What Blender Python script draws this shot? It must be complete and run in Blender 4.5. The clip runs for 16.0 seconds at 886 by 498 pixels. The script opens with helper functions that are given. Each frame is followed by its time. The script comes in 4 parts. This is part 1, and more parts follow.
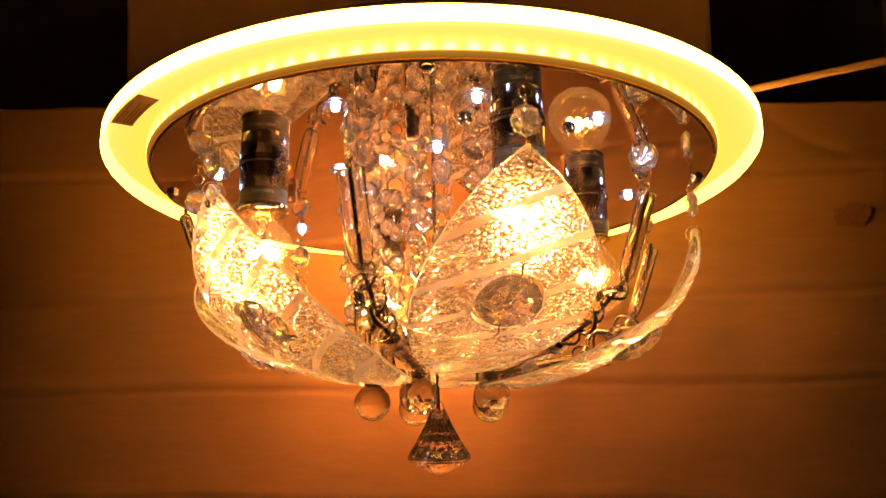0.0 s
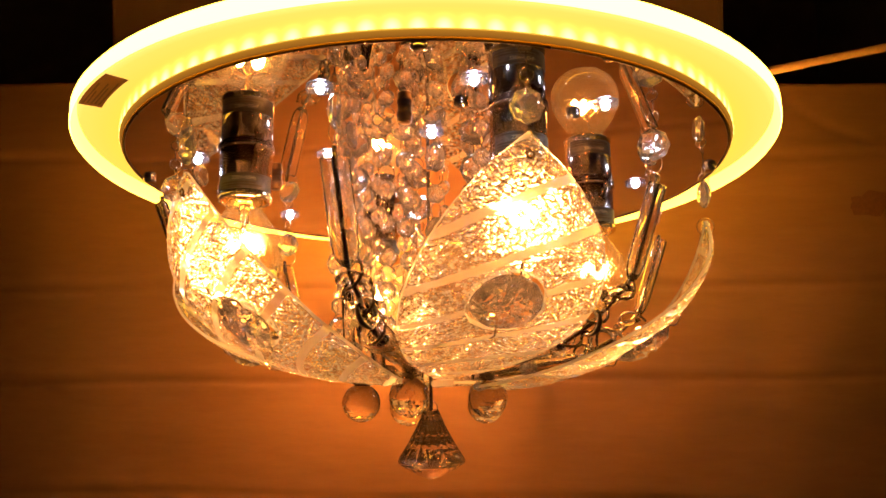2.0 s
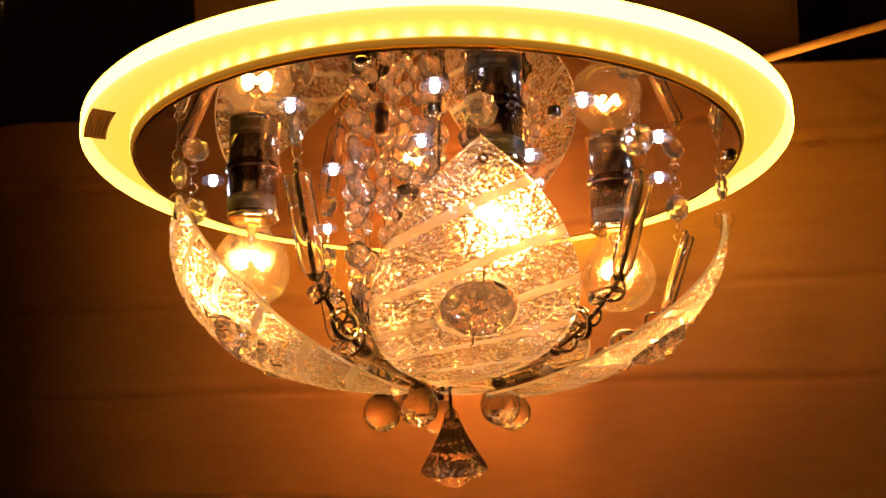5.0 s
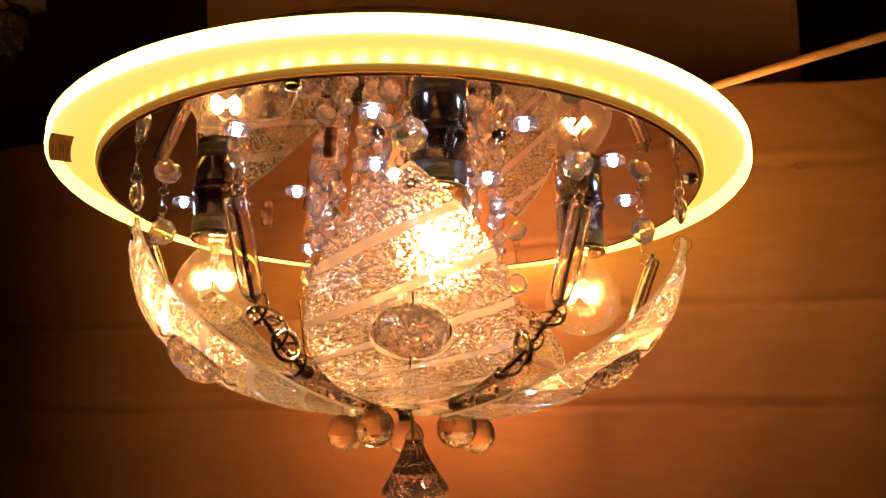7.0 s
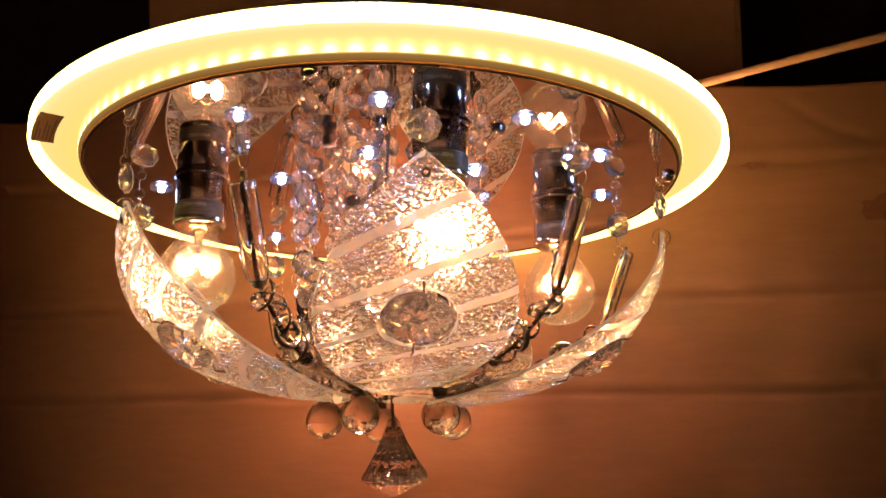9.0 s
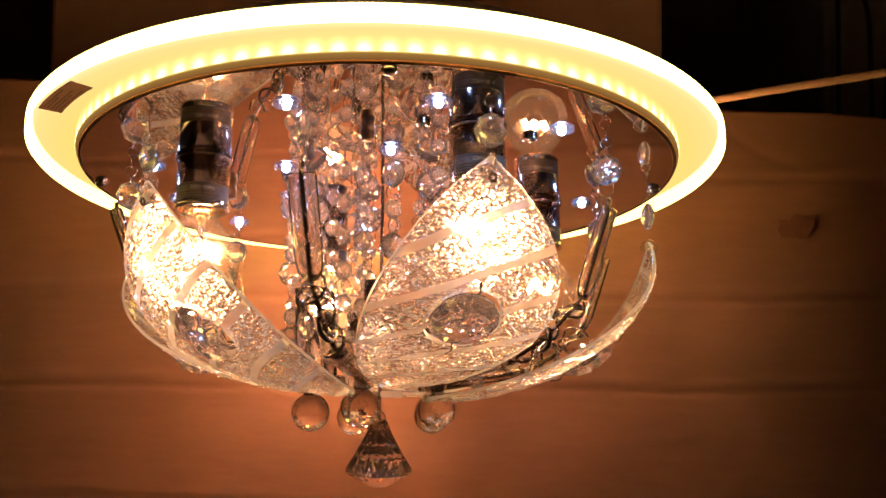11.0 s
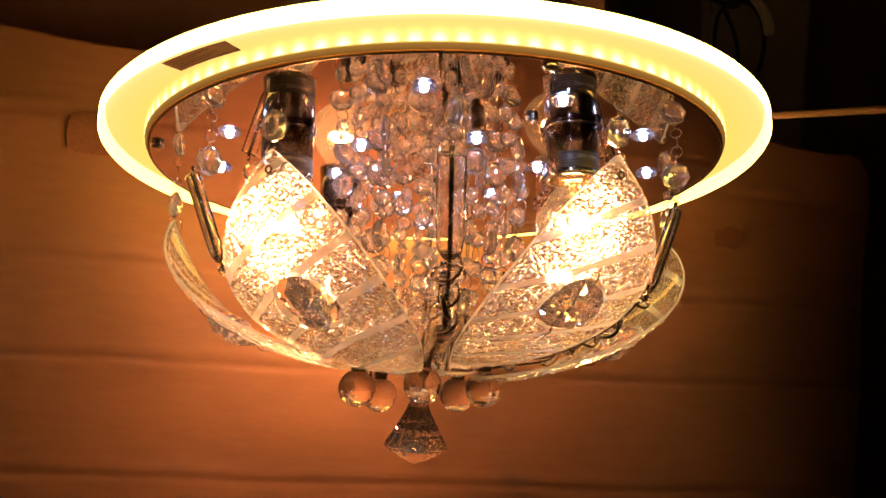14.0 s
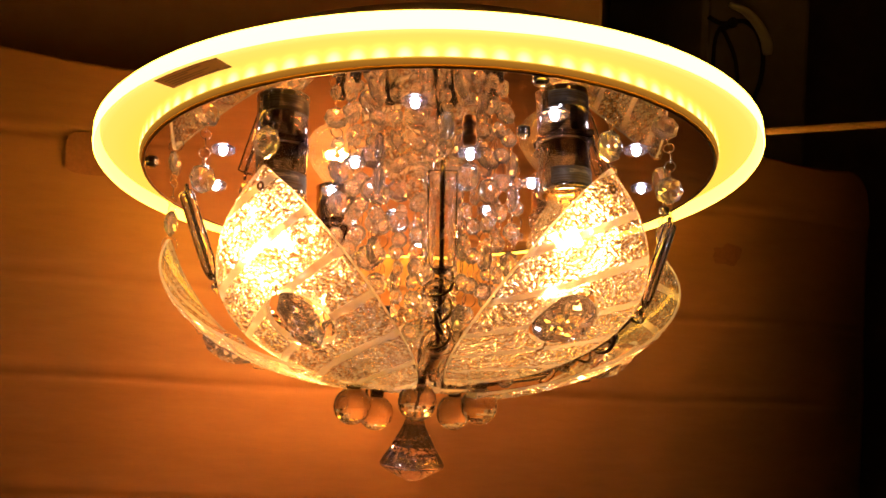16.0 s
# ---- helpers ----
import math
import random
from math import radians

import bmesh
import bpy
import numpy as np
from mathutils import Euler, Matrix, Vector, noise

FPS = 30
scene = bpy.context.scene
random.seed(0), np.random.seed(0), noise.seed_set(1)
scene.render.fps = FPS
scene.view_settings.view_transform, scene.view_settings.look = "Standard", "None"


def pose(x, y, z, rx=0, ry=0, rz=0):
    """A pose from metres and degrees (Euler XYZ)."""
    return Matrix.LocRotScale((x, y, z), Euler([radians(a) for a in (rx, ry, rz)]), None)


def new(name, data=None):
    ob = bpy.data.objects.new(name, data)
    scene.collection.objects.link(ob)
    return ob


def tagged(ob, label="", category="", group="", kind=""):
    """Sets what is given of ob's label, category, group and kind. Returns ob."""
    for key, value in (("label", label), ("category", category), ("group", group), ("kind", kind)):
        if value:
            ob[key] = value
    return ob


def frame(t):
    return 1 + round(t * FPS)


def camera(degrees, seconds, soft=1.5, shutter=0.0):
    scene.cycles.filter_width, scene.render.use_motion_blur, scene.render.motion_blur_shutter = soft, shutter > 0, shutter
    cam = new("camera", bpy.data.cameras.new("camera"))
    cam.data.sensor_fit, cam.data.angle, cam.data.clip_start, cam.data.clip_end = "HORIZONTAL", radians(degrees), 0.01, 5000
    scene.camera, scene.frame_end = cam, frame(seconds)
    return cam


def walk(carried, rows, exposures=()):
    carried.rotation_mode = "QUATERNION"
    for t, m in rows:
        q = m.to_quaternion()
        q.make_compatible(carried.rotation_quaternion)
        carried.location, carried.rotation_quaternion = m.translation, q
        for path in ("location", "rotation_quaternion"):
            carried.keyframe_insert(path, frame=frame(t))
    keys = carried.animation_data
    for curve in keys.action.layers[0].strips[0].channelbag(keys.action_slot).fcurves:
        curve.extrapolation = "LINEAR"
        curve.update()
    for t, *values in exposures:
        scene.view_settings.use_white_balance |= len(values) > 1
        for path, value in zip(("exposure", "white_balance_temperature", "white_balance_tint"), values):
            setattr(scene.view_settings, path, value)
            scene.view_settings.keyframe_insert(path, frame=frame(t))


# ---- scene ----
cam = camera(50.0, 16.0, soft=1.5)
PATH = [
    (0, 0.0893, -0.7252, 1.4074, 93.284, 1.219, 6.6),
    (0.5, 0.0847, -0.7202, 1.4087, 92.905, 1.184, 6.419),
    (1, 0.0738, -0.7147, 1.4083, 93.407, 1.083, 5.254),
    (1.5, 0.074, -0.7058, 1.4097, 93.486, 0.774, 5.63),
    (2, 0.0896, -0.6808, 1.4223, 91.696, 0.744, 6.681),
    (2.5, 0.076, -0.6641, 1.452, 90.981, 1.314, 4.002),
    (3, 0.0521, -0.6521, 1.4631, 89.825, 2.321, 2.464),
    (3.5, 0.09, -0.6606, 1.4543, 90.47, 2.07, 3.645),
    (4, 0.1314, -0.6629, 1.4394, 90.833, 2.194, 9.029),
    (6.5, 0.2595, -0.6393, 1.4159, 93.918, 3.138, 20.118),
    (7, 0.2651, -0.6376, 1.4216, 93.438, 2.534, 20.445),
    (7.5, 0.2595, -0.6365, 1.4152, 93.975, 3.155, 20.042),
    (8, 0.2503, -0.6377, 1.4179, 93.787, 2.884, 18.933),
    (8.5, 0.2346, -0.6462, 1.4203, 93.3, 2.348, 16.967),
    (9, 0.2089, -0.6654, 1.4197, 92.902, 1.985, 14.184),
    (11.5, 0.0143, -0.6991, 1.4325, 91.755, -1.574, -1.554),
    (12, -0.0451, -0.7011, 1.4299, 91.754, -2.377, -5.1),
    (12.5, -0.0859, -0.7006, 1.4287, 91.458, -2.91, -8.294),
    (13, -0.1192, -0.7004, 1.422, 91.559, -3.015, -11.394),
    (13.5, -0.1398, -0.7039, 1.4189, 92.104, -3.452, -12.259),
    (14, -0.1415, -0.7081, 1.4168, 91.88, -4.097, -12.219),
    (14.5, -0.1385, -0.709, 1.4171, 92.591, -4.138, -12.093),
    (15, -0.1343, -0.7088, 1.4165, 93.104, -4.204, -12.073),
    (15.5, -0.1344, -0.7086, 1.4157, 93.11, -4.021, -11.842),
    (16, -0.1332, -0.7093, 1.4126, 93.246, -3.763, -11.868),
]
EXPOSURES = [(0.0, 0.26, 6912, 13), (3.5, 0.16, 7236, 12), (6.5, 0.13, 7020, 12), (7.0, 0.13, 5724, 12), (7.5, 0.08, 4806, 12), (8.2, 0.03, 4482, 14), (13.0, 0.03, 4482, 14), (14.0, 0.08, 5130, 13), (14.5, 0.13, 5940, 12), (15.2, 0.18, 6912, 12), (16.0, 0.18, 6912, 12)]
walk(cam, [(t, pose(x, y, z, rx, ry, rz)) for t, x, y, z, rx, ry, rz in PATH], EXPOSURES)

# ---- world and light ----
world = bpy.data.worlds.new("room_dark")
scene.world = world
world.use_nodes = True
world.node_tree.nodes["Background"].inputs[0].default_value = (0.02, 0.012, 0.006, 1)
world.node_tree.nodes["Background"].inputs[1].default_value = 0.25

BULB_GLOW = 870.0
RING_GLOW = 1.0
RIM_GLOW = 13.0
UPPER_GLOW = 13.0
STRIP_GLOW = 1.15
LED_GLOW = 95.0

# ---- materials ----


def nodes_of(name):
    m = bpy.data.materials.new(name)
    m.use_nodes = True
    t = m.node_tree
    t.nodes.clear()
    out = t.nodes.new("ShaderNodeOutputMaterial")
    return m, t, out


def add(t, kind, **values):
    n = t.nodes.new(kind)
    for k, v in values.items():
        n.inputs[k.replace("_", " ")].default_value = v
    return n


def noise_tex(t, scale, detail=4.0, rough=0.55, coords="Object", stretch=(1, 1, 1)):
    tc = t.nodes.new("ShaderNodeTexCoord")
    mp = t.nodes.new("ShaderNodeMapping")
    mp.inputs["Scale"].default_value = stretch
    n = add(t, "ShaderNodeTexNoise", Scale=scale, Detail=detail, Roughness=rough)
    t.links.new(tc.outputs[coords], mp.inputs[0])
    t.links.new(mp.outputs[0], n.inputs["Vector"])
    return n


def ramp(t, source, stops):
    r = t.nodes.new("ShaderNodeValToRGB")
    while len(r.color_ramp.elements) < len(stops):
        r.color_ramp.elements.new(0.5)
    for e, (p, c) in zip(r.color_ramp.elements, stops):
        e.position, e.color = p, (*c, 1)
    t.links.new(source, r.inputs[0])
    return r


def surface(name, dark, light, scale, rough=0.6, metal=0.0, bump=0.2, fine=8.0, stretch=(1, 1, 1), rough_var=0.15):
    """A plain surface with colour at two scales, relief and uneven gloss."""
    m, t, out = nodes_of(name)
    b = add(t, "ShaderNodeBsdfPrincipled", Roughness=rough, Metallic=metal)
    big = noise_tex(t, scale, 5, 0.6, stretch=stretch)
    small = noise_tex(t, scale * fine, 4, 0.6, stretch=stretch)
    mix = t.nodes.new("ShaderNodeMath")
    mix.operation = "MULTIPLY_ADD"
    mix.inputs[1].default_value, mix.inputs[2].default_value = 0.4, 0.0
    t.links.new(small.outputs[0], mix.inputs[0])
    s = t.nodes.new("ShaderNodeMath")
    s.operation = "MULTIPLY_ADD"
    s.inputs[1].default_value = 0.6
    t.links.new(big.outputs[0], s.inputs[0])
    t.links.new(mix.outputs[0], s.inputs[2])
    r = ramp(t, s.outputs[0], [(0.32, dark), (0.68, light)])
    t.links.new(r.outputs[0], b.inputs["Base Color"])
    mr = t.nodes.new("ShaderNodeMapRange")
    mr.inputs["To Min"].default_value, mr.inputs["To Max"].default_value = max(0.02, rough - rough_var), min(1, rough + rough_var)
    t.links.new(big.outputs[0], mr.inputs[0])
    t.links.new(mr.outputs[0], b.inputs["Roughness"])
    if bump:
        bp = add(t, "ShaderNodeBump", Strength=bump, Distance=0.002)
        t.links.new(s.outputs[0], bp.inputs["Height"])
        t.links.new(bp.outputs[0], b.inputs["Normal"])
    t.links.new(b.outputs[0], out.inputs[0])
    return m


def chrome(name, colour=(0.85, 0.8, 0.76), rough=0.06, haze=0.05):
    m, t, out = nodes_of(name)
    b = add(t, "ShaderNodeBsdfPrincipled", Metallic=1.0, Roughness=rough)
    b.inputs["Base Color"].default_value = (*colour, 1)
    n = noise_tex(t, 60, 5, 0.7)
    mr = t.nodes.new("ShaderNodeMapRange")
    mr.inputs["To Min"].default_value, mr.inputs["To Max"].default_value = max(0.0, rough - haze), rough + haze
    t.links.new(n.outputs[0], mr.inputs[0])
    t.links.new(mr.outputs[0], b.inputs["Roughness"])
    t.links.new(b.outputs[0], out.inputs[0])
    return m


def crystal(name, colour=(1, 0.98, 0.96), rough=0.0, clear=0.25, ior=1.52, scatter=0.012, scatter_colour=(0.9, 0.86, 0.9)):
    """Cut glass; a share of light goes straight through, as in thin pieces, and a pale scatter share lifts its
    brightness.
    """
    m, t, out = nodes_of(name)
    g = add(t, "ShaderNodeBsdfGlass", Roughness=rough, IOR=ior)
    g.inputs["Color"].default_value = (*colour, 1)
    tr = t.nodes.new("ShaderNodeBsdfTransparent")
    mx = t.nodes.new("ShaderNodeMixShader")
    mx.inputs[0].default_value = clear
    t.links.new(g.outputs[0], mx.inputs[1])
    t.links.new(tr.outputs[0], mx.inputs[2])
    # pale diffuse share brightens dark glass in place of missing glints
    tl = t.nodes.new("ShaderNodeBsdfTranslucent")
    tl.inputs[0].default_value = (*scatter_colour, 1)
    df = t.nodes.new("ShaderNodeBsdfDiffuse")
    df.inputs[0].default_value = (*scatter_colour, 1)
    sc = t.nodes.new("ShaderNodeMixShader")
    sc.inputs[0].default_value = 0.5
    t.links.new(tl.outputs[0], sc.inputs[1])
    t.links.new(df.outputs[0], sc.inputs[2])
    my = t.nodes.new("ShaderNodeMixShader")
    my.inputs[0].default_value = scatter
    t.links.new(mx.outputs[0], my.inputs[1])
    t.links.new(sc.outputs[0], my.inputs[2])
    t.links.new(my.outputs[0], out.inputs[0])
    return m


def thin_glass(name, haze=0.016):
    """A thin bulb envelope: clear, glossy at grazing angles, with a haze that imitates bloom round the filament."""
    m, t, out = nodes_of(name)
    tr = t.nodes.new("ShaderNodeBsdfTransparent")
    tr.inputs[0].default_value = (0.97, 0.96, 0.94, 1)
    gl = add(t, "ShaderNodeBsdfGlossy", Roughness=0.02)
    fr = add(t, "ShaderNodeFresnel", IOR=1.35)
    half = t.nodes.new("ShaderNodeMath")
    half.operation = "MULTIPLY"
    half.inputs[1].default_value = 0.35
    t.links.new(fr.outputs[0], half.inputs[0])
    a = t.nodes.new("ShaderNodeMixShader")
    t.links.new(half.outputs[0], a.inputs[0])
    t.links.new(tr.outputs[0], a.inputs[1])
    t.links.new(gl.outputs[0], a.inputs[2])
    # scattering added to the clear glass to give the filament a soft halo
    hz = t.nodes.new("ShaderNodeBsdfTranslucent")
    hz.inputs[0].default_value = (0.9, 0.85, 0.75, 1)
    fw = add(t, "ShaderNodeBsdfRefraction", Roughness=0.55, IOR=1.3)
    fw.inputs[0].default_value = (0.95, 0.92, 0.85, 1)
    halo_mix = t.nodes.new("ShaderNodeMixShader")
    halo_mix.inputs[0].default_value = 0.85
    t.links.new(hz.outputs[0], halo_mix.inputs[1])
    t.links.new(fw.outputs[0], halo_mix.inputs[2])
    b = t.nodes.new("ShaderNodeMixShader")
    b.inputs[0].default_value = haze
    t.links.new(a.outputs[0], b.inputs[1])
    t.links.new(halo_mix.outputs[0], b.inputs[2])
    t.links.new(b.outputs[0], out.inputs[0])
    return m


def glowing(name, colour, strength):
    m, t, out = nodes_of(name)
    e = add(t, "ShaderNodeEmission", Strength=strength)
    e.inputs[0].default_value = (*colour, 1)
    t.links.new(e.outputs[0], out.inputs[0])
    return m


GRAIN, TILT_OF_GRAIN = 440.0, 0.55


def leaf_glass():
    """Hammered glass with smooth frosted slanting bands; UV is in metres along and across the leaf."""
    m, t, out = nodes_of("hammered_leaf_glass")
    uv = t.nodes.new("ShaderNodeUVMap")
    sep = t.nodes.new("ShaderNodeSeparateXYZ")
    t.links.new(uv.outputs[0], sep.inputs[0])
    slant = t.nodes.new("ShaderNodeMath")
    slant.operation = "MULTIPLY_ADD"
    slant.inputs[1].default_value = 0.45
    t.links.new(sep.outputs[0], slant.inputs[0])
    t.links.new(sep.outputs[1], slant.inputs[2])
    wob = add(t, "ShaderNodeTexNoise", Scale=25.0, Detail=2.0)
    t.links.new(uv.outputs[0], wob.inputs["Vector"])
    w2 = t.nodes.new("ShaderNodeMath")
    w2.operation = "MULTIPLY_ADD"
    w2.inputs[1].default_value = 0.004
    t.links.new(wob.outputs[0], w2.inputs[0])
    t.links.new(slant.outputs[0], w2.inputs[2])
    div = t.nodes.new("ShaderNodeMath")
    div.operation = "DIVIDE"
    div.inputs[1].default_value = 0.033
    t.links.new(w2.outputs[0], div.inputs[0])
    fr = t.nodes.new("ShaderNodeMath")
    fr.operation = "FRACT"
    t.links.new(div.outputs[0], fr.inputs[0])
    band = t.nodes.new("ShaderNodeMath")
    band.operation = "LESS_THAN"
    band.inputs[1].default_value = 0.17
    t.links.new(fr.outputs[0], band.inputs[0])
    # hammered relief: small tilted facets
    warp = add(t, "ShaderNodeTexNoise", Scale=260.0, Detail=2.0)
    t.links.new(uv.outputs[0], warp.inputs["Vector"])
    shift = t.nodes.new("ShaderNodeVectorMath")
    shift.operation = "MULTIPLY_ADD"
    shift.inputs[1].default_value = (0.0012, 0.0012, 0.0)
    t.links.new(warp.outputs["Color"], shift.inputs[0])
    t.links.new(uv.outputs[0], shift.inputs[2])
    vor = add(t, "ShaderNodeTexVoronoi", Scale=GRAIN, Randomness=1.0)
    longer = t.nodes.new("ShaderNodeVectorMath")
    longer.operation = "MULTIPLY"
    longer.inputs[1].default_value = (0.72, 1.0, 1.0)
    t.links.new(shift.outputs[0], longer.inputs[0])
    t.links.new(longer.outputs[0], vor.inputs["Vector"])
    flat = t.nodes.new("ShaderNodeMath")
    flat.operation = "SUBTRACT"
    flat.inputs[0].default_value = 1.0
    t.links.new(band.outputs[0], flat.inputs[1])
    bp = add(t, "ShaderNodeBump", Distance=0.0045)
    t.links.new(flat.outputs[0], bp.inputs["Strength"])
    t.links.new(vor.outputs["Distance"], bp.inputs["Height"])
    cen = t.nodes.new("ShaderNodeVectorMath")
    cen.operation = "SUBTRACT"
    cen.inputs[1].default_value = (0.5, 0.5, 0.5)
    t.links.new(vor.outputs["Color"], cen.inputs[0])
    amt = t.nodes.new("ShaderNodeMath")
    amt.operation = "MULTIPLY_ADD"
    amt.inputs[1].default_value, amt.inputs[2].default_value = TILT_OF_GRAIN, 0.02
    t.links.new(flat.outputs[0], amt.inputs[0])
    scl = t.nodes.new("ShaderNodeVectorMath")
    scl.operation = "SCALE"
    t.links.new(cen.outputs[0], scl.inputs[0])
    t.links.new(amt.outputs[0], scl.inputs["Scale"])
    tot = t.nodes.new("ShaderNodeVectorMath")
    t.links.new(bp.outputs[0], tot.inputs[0])
    t.links.new(scl.outputs[0], tot.inputs[1])
    nrm = t.nodes.new("ShaderNodeVectorMath")
    nrm.operation = "NORMALIZE"
    t.links.new(tot.outputs[0], nrm.inputs[0])
    g = add(t, "ShaderNodeBsdfGlass", Roughness=0.02, IOR=1.5)
    t.links.new(nrm.outputs[0], g.inputs["Normal"])
    tl = t.nodes.new("ShaderNodeBsdfTranslucent")
    tl.inputs[0].default_value = (0.95, 0.93, 0.92, 1)
    df = t.nodes.new("ShaderNodeBsdfDiffuse")
    df.inputs[0].default_value = (0.85, 0.82, 0.82, 1)
    t.links.new(nrm.outputs[0], df.inputs["Normal"])
    fro = t.nodes.new("ShaderNodeMixShader")
    fro.inputs[0].default_value = 0.45
    t.links.new(tl.outputs[0], fro.inputs[1])
    t.links.new(df.outputs[0], fro.inputs[2])
    share = t.nodes.new("ShaderNodeMath")
    share.operation = "MULTIPLY"
    share.inputs[1].default_value = 0.32
    t.links.new(band.outputs[0], share.inputs[0])
    # pale scattering grains stand in for the bright sparkle of the relief
    patchy = add(t, "ShaderNodeTexNoise", Scale=900.0, Detail=2.0)
    t.links.new(uv.outputs[0], patchy.inputs["Vector"])
    uneven = t.nodes.new("ShaderNodeMath")
    uneven.operation = "MULTIPLY_ADD"
    uneven.inputs[1].default_value = -0.8
    t.links.new(patchy.outputs[0], uneven.inputs[0])
    t.links.new(vor.outputs["Distance"], uneven.inputs[2])
    pale_grains = t.nodes.new("ShaderNodeMapRange")
    pale_grains.inputs["From Min"].default_value, pale_grains.inputs["From Max"].default_value = 0.14, -0.10
    pale_grains.inputs["To Min"].default_value, pale_grains.inputs["To Max"].default_value = 0.02, 0.30
    t.links.new(uneven.outputs[0], pale_grains.inputs[0])
    off = t.nodes.new("ShaderNodeMath")
    off.operation = "MULTIPLY"
    t.links.new(pale_grains.outputs[0], off.inputs[0])
    t.links.new(flat.outputs[0], off.inputs[1])
    both = t.nodes.new("ShaderNodeMath")
    both.operation = "MAXIMUM"
    t.links.new(share.outputs[0], both.inputs[0])
    t.links.new(off.outputs[0], both.inputs[1])
    a = t.nodes.new("ShaderNodeMixShader")
    t.links.new(both.outputs[0], a.inputs[0])
    t.links.new(g.outputs[0], a.inputs[1])
    t.links.new(fro.outputs[0], a.inputs[2])
    fw = add(t, "ShaderNodeBsdfRefraction", Roughness=0.5, IOR=1.4)
    t.links.new(nrm.outputs[0], fw.inputs["Normal"])
    soft = t.nodes.new("ShaderNodeMixShader")
    soft.inputs[0].default_value = 0.07
    t.links.new(a.outputs[0], soft.inputs[1])
    t.links.new(fw.outputs[0], soft.inputs[2])
    tr = t.nodes.new("ShaderNodeBsdfTransparent")
    b = t.nodes.new("ShaderNodeMixShader")
    b.inputs[0].default_value = 0.20
    t.links.new(soft.outputs[0], b.inputs[1])
    t.links.new(tr.outputs[0], b.inputs[2])
    t.links.new(b.outputs[0], out.inputs[0])
    return m


def radius_of(t):
    tc = t.nodes.new("ShaderNodeTexCoord")
    mul = t.nodes.new("ShaderNodeVectorMath")
    mul.operation = "MULTIPLY"
    mul.inputs[1].default_value = (1, 1, 0)
    ln = t.nodes.new("ShaderNodeVectorMath")
    ln.operation = "LENGTH"
    t.links.new(tc.outputs["Object"], mul.inputs[0])
    t.links.new(mul.outputs[0], ln.inputs[0])
    return ln.outputs["Value"]


def ring_acrylic(name, r0, r1, stops, clear=0.0):
    """Edge-lit acrylic: deep yellow inside, paler and stronger at the outer edge; also emits the lip's lit tones."""
    m, t, out = nodes_of(name)
    mr = t.nodes.new("ShaderNodeMapRange")
    mr.inputs["From Min"].default_value, mr.inputs["From Max"].default_value = r0, r1
    t.links.new(radius_of(t), mr.inputs[0])
    r = ramp(t, mr.outputs[0], stops)
    e = add(t, "ShaderNodeEmission", Strength=1.36 * RING_GLOW)
    t.links.new(r.outputs[0], e.inputs[0])
    tr = t.nodes.new("ShaderNodeBsdfTransparent")
    tr.inputs[0].default_value = (1.0, 0.95, 0.75, 1)
    mx = t.nodes.new("ShaderNodeMixShader")
    mx.inputs[0].default_value = clear
    t.links.new(e.outputs[0], mx.inputs[1])
    t.links.new(tr.outputs[0], mx.inputs[2])
    t.links.new(mx.outputs[0], out.inputs[0])
    return m


def diode_strip():
    """A length of light strip behind the acrylic: brightest at the foot of its diode, fading up and sideways."""
    m, t, out = nodes_of("warm_strip_diode")
    tc = t.nodes.new("ShaderNodeTexCoord")
    sep = t.nodes.new("ShaderNodeSeparateXYZ")
    t.links.new(tc.outputs["Object"], sep.inputs[0])
    side = t.nodes.new("ShaderNodeMath")
    side.operation = "ABSOLUTE"
    t.links.new(sep.outputs[1], side.inputs[0])
    fades = []
    for source, far in ((side.outputs[0], 0.0068), (sep.outputs[2], 0.0105)):
        mr = t.nodes.new("ShaderNodeMapRange")
        mr.interpolation_type = "SMOOTHSTEP"
        mr.inputs["From Min"].default_value, mr.inputs["From Max"].default_value = 0.0, far
        mr.inputs["To Min"].default_value, mr.inputs["To Max"].default_value = 1.0, 0.0
        t.links.new(source, mr.inputs[0])
        fades.append(mr)
    lift = t.nodes.new("ShaderNodeMath")
    lift.operation = "MULTIPLY_ADD"
    lift.inputs[1].default_value, lift.inputs[2].default_value = 0.65, 0.35
    t.links.new(fades[0].outputs[0], lift.inputs[0])
    both = t.nodes.new("ShaderNodeMath")
    both.operation = "MULTIPLY"
    t.links.new(lift.outputs[0], both.inputs[0])
    t.links.new(fades[1].outputs[0], both.inputs[1])
    r = ramp(t, both.outputs[0], [(0.0, (1.0, 0.56, 0.05)), (0.35, (1.9, 1.25, 0.25)), (1.0, (6.0, 4.4, 1.7))])
    e = add(t, "ShaderNodeEmission", Strength=STRIP_GLOW)
    t.links.new(r.outputs[0], e.inputs[0])
    t.links.new(e.outputs[0], out.inputs[0])
    return m


MAT_CARD = surface("corrugated_cardboard", (0.266, 0.119, 0.041), (0.348, 0.159, 0.057), 3.0, rough=0.75, bump=0.25, fine=14, stretch=(0.6, 1, 3.0))
MAT_CARD_EDGE = surface("cardboard_cut_edge", (0.36, 0.24, 0.14), (0.46, 0.32, 0.2), 30.0, rough=0.85, bump=0.4)
MAT_BOX = surface("brown_box_board", (0.46, 0.27, 0.15), (0.58, 0.36, 0.21), 4.0, rough=0.8, bump=0.2, fine=10)
MAT_STAIN_AND_SHADE = surface("smudge_and_hole_shade", (0.20, 0.075, 0.030), (0.30, 0.125, 0.052), 40.0, rough=0.85, bump=0.1)
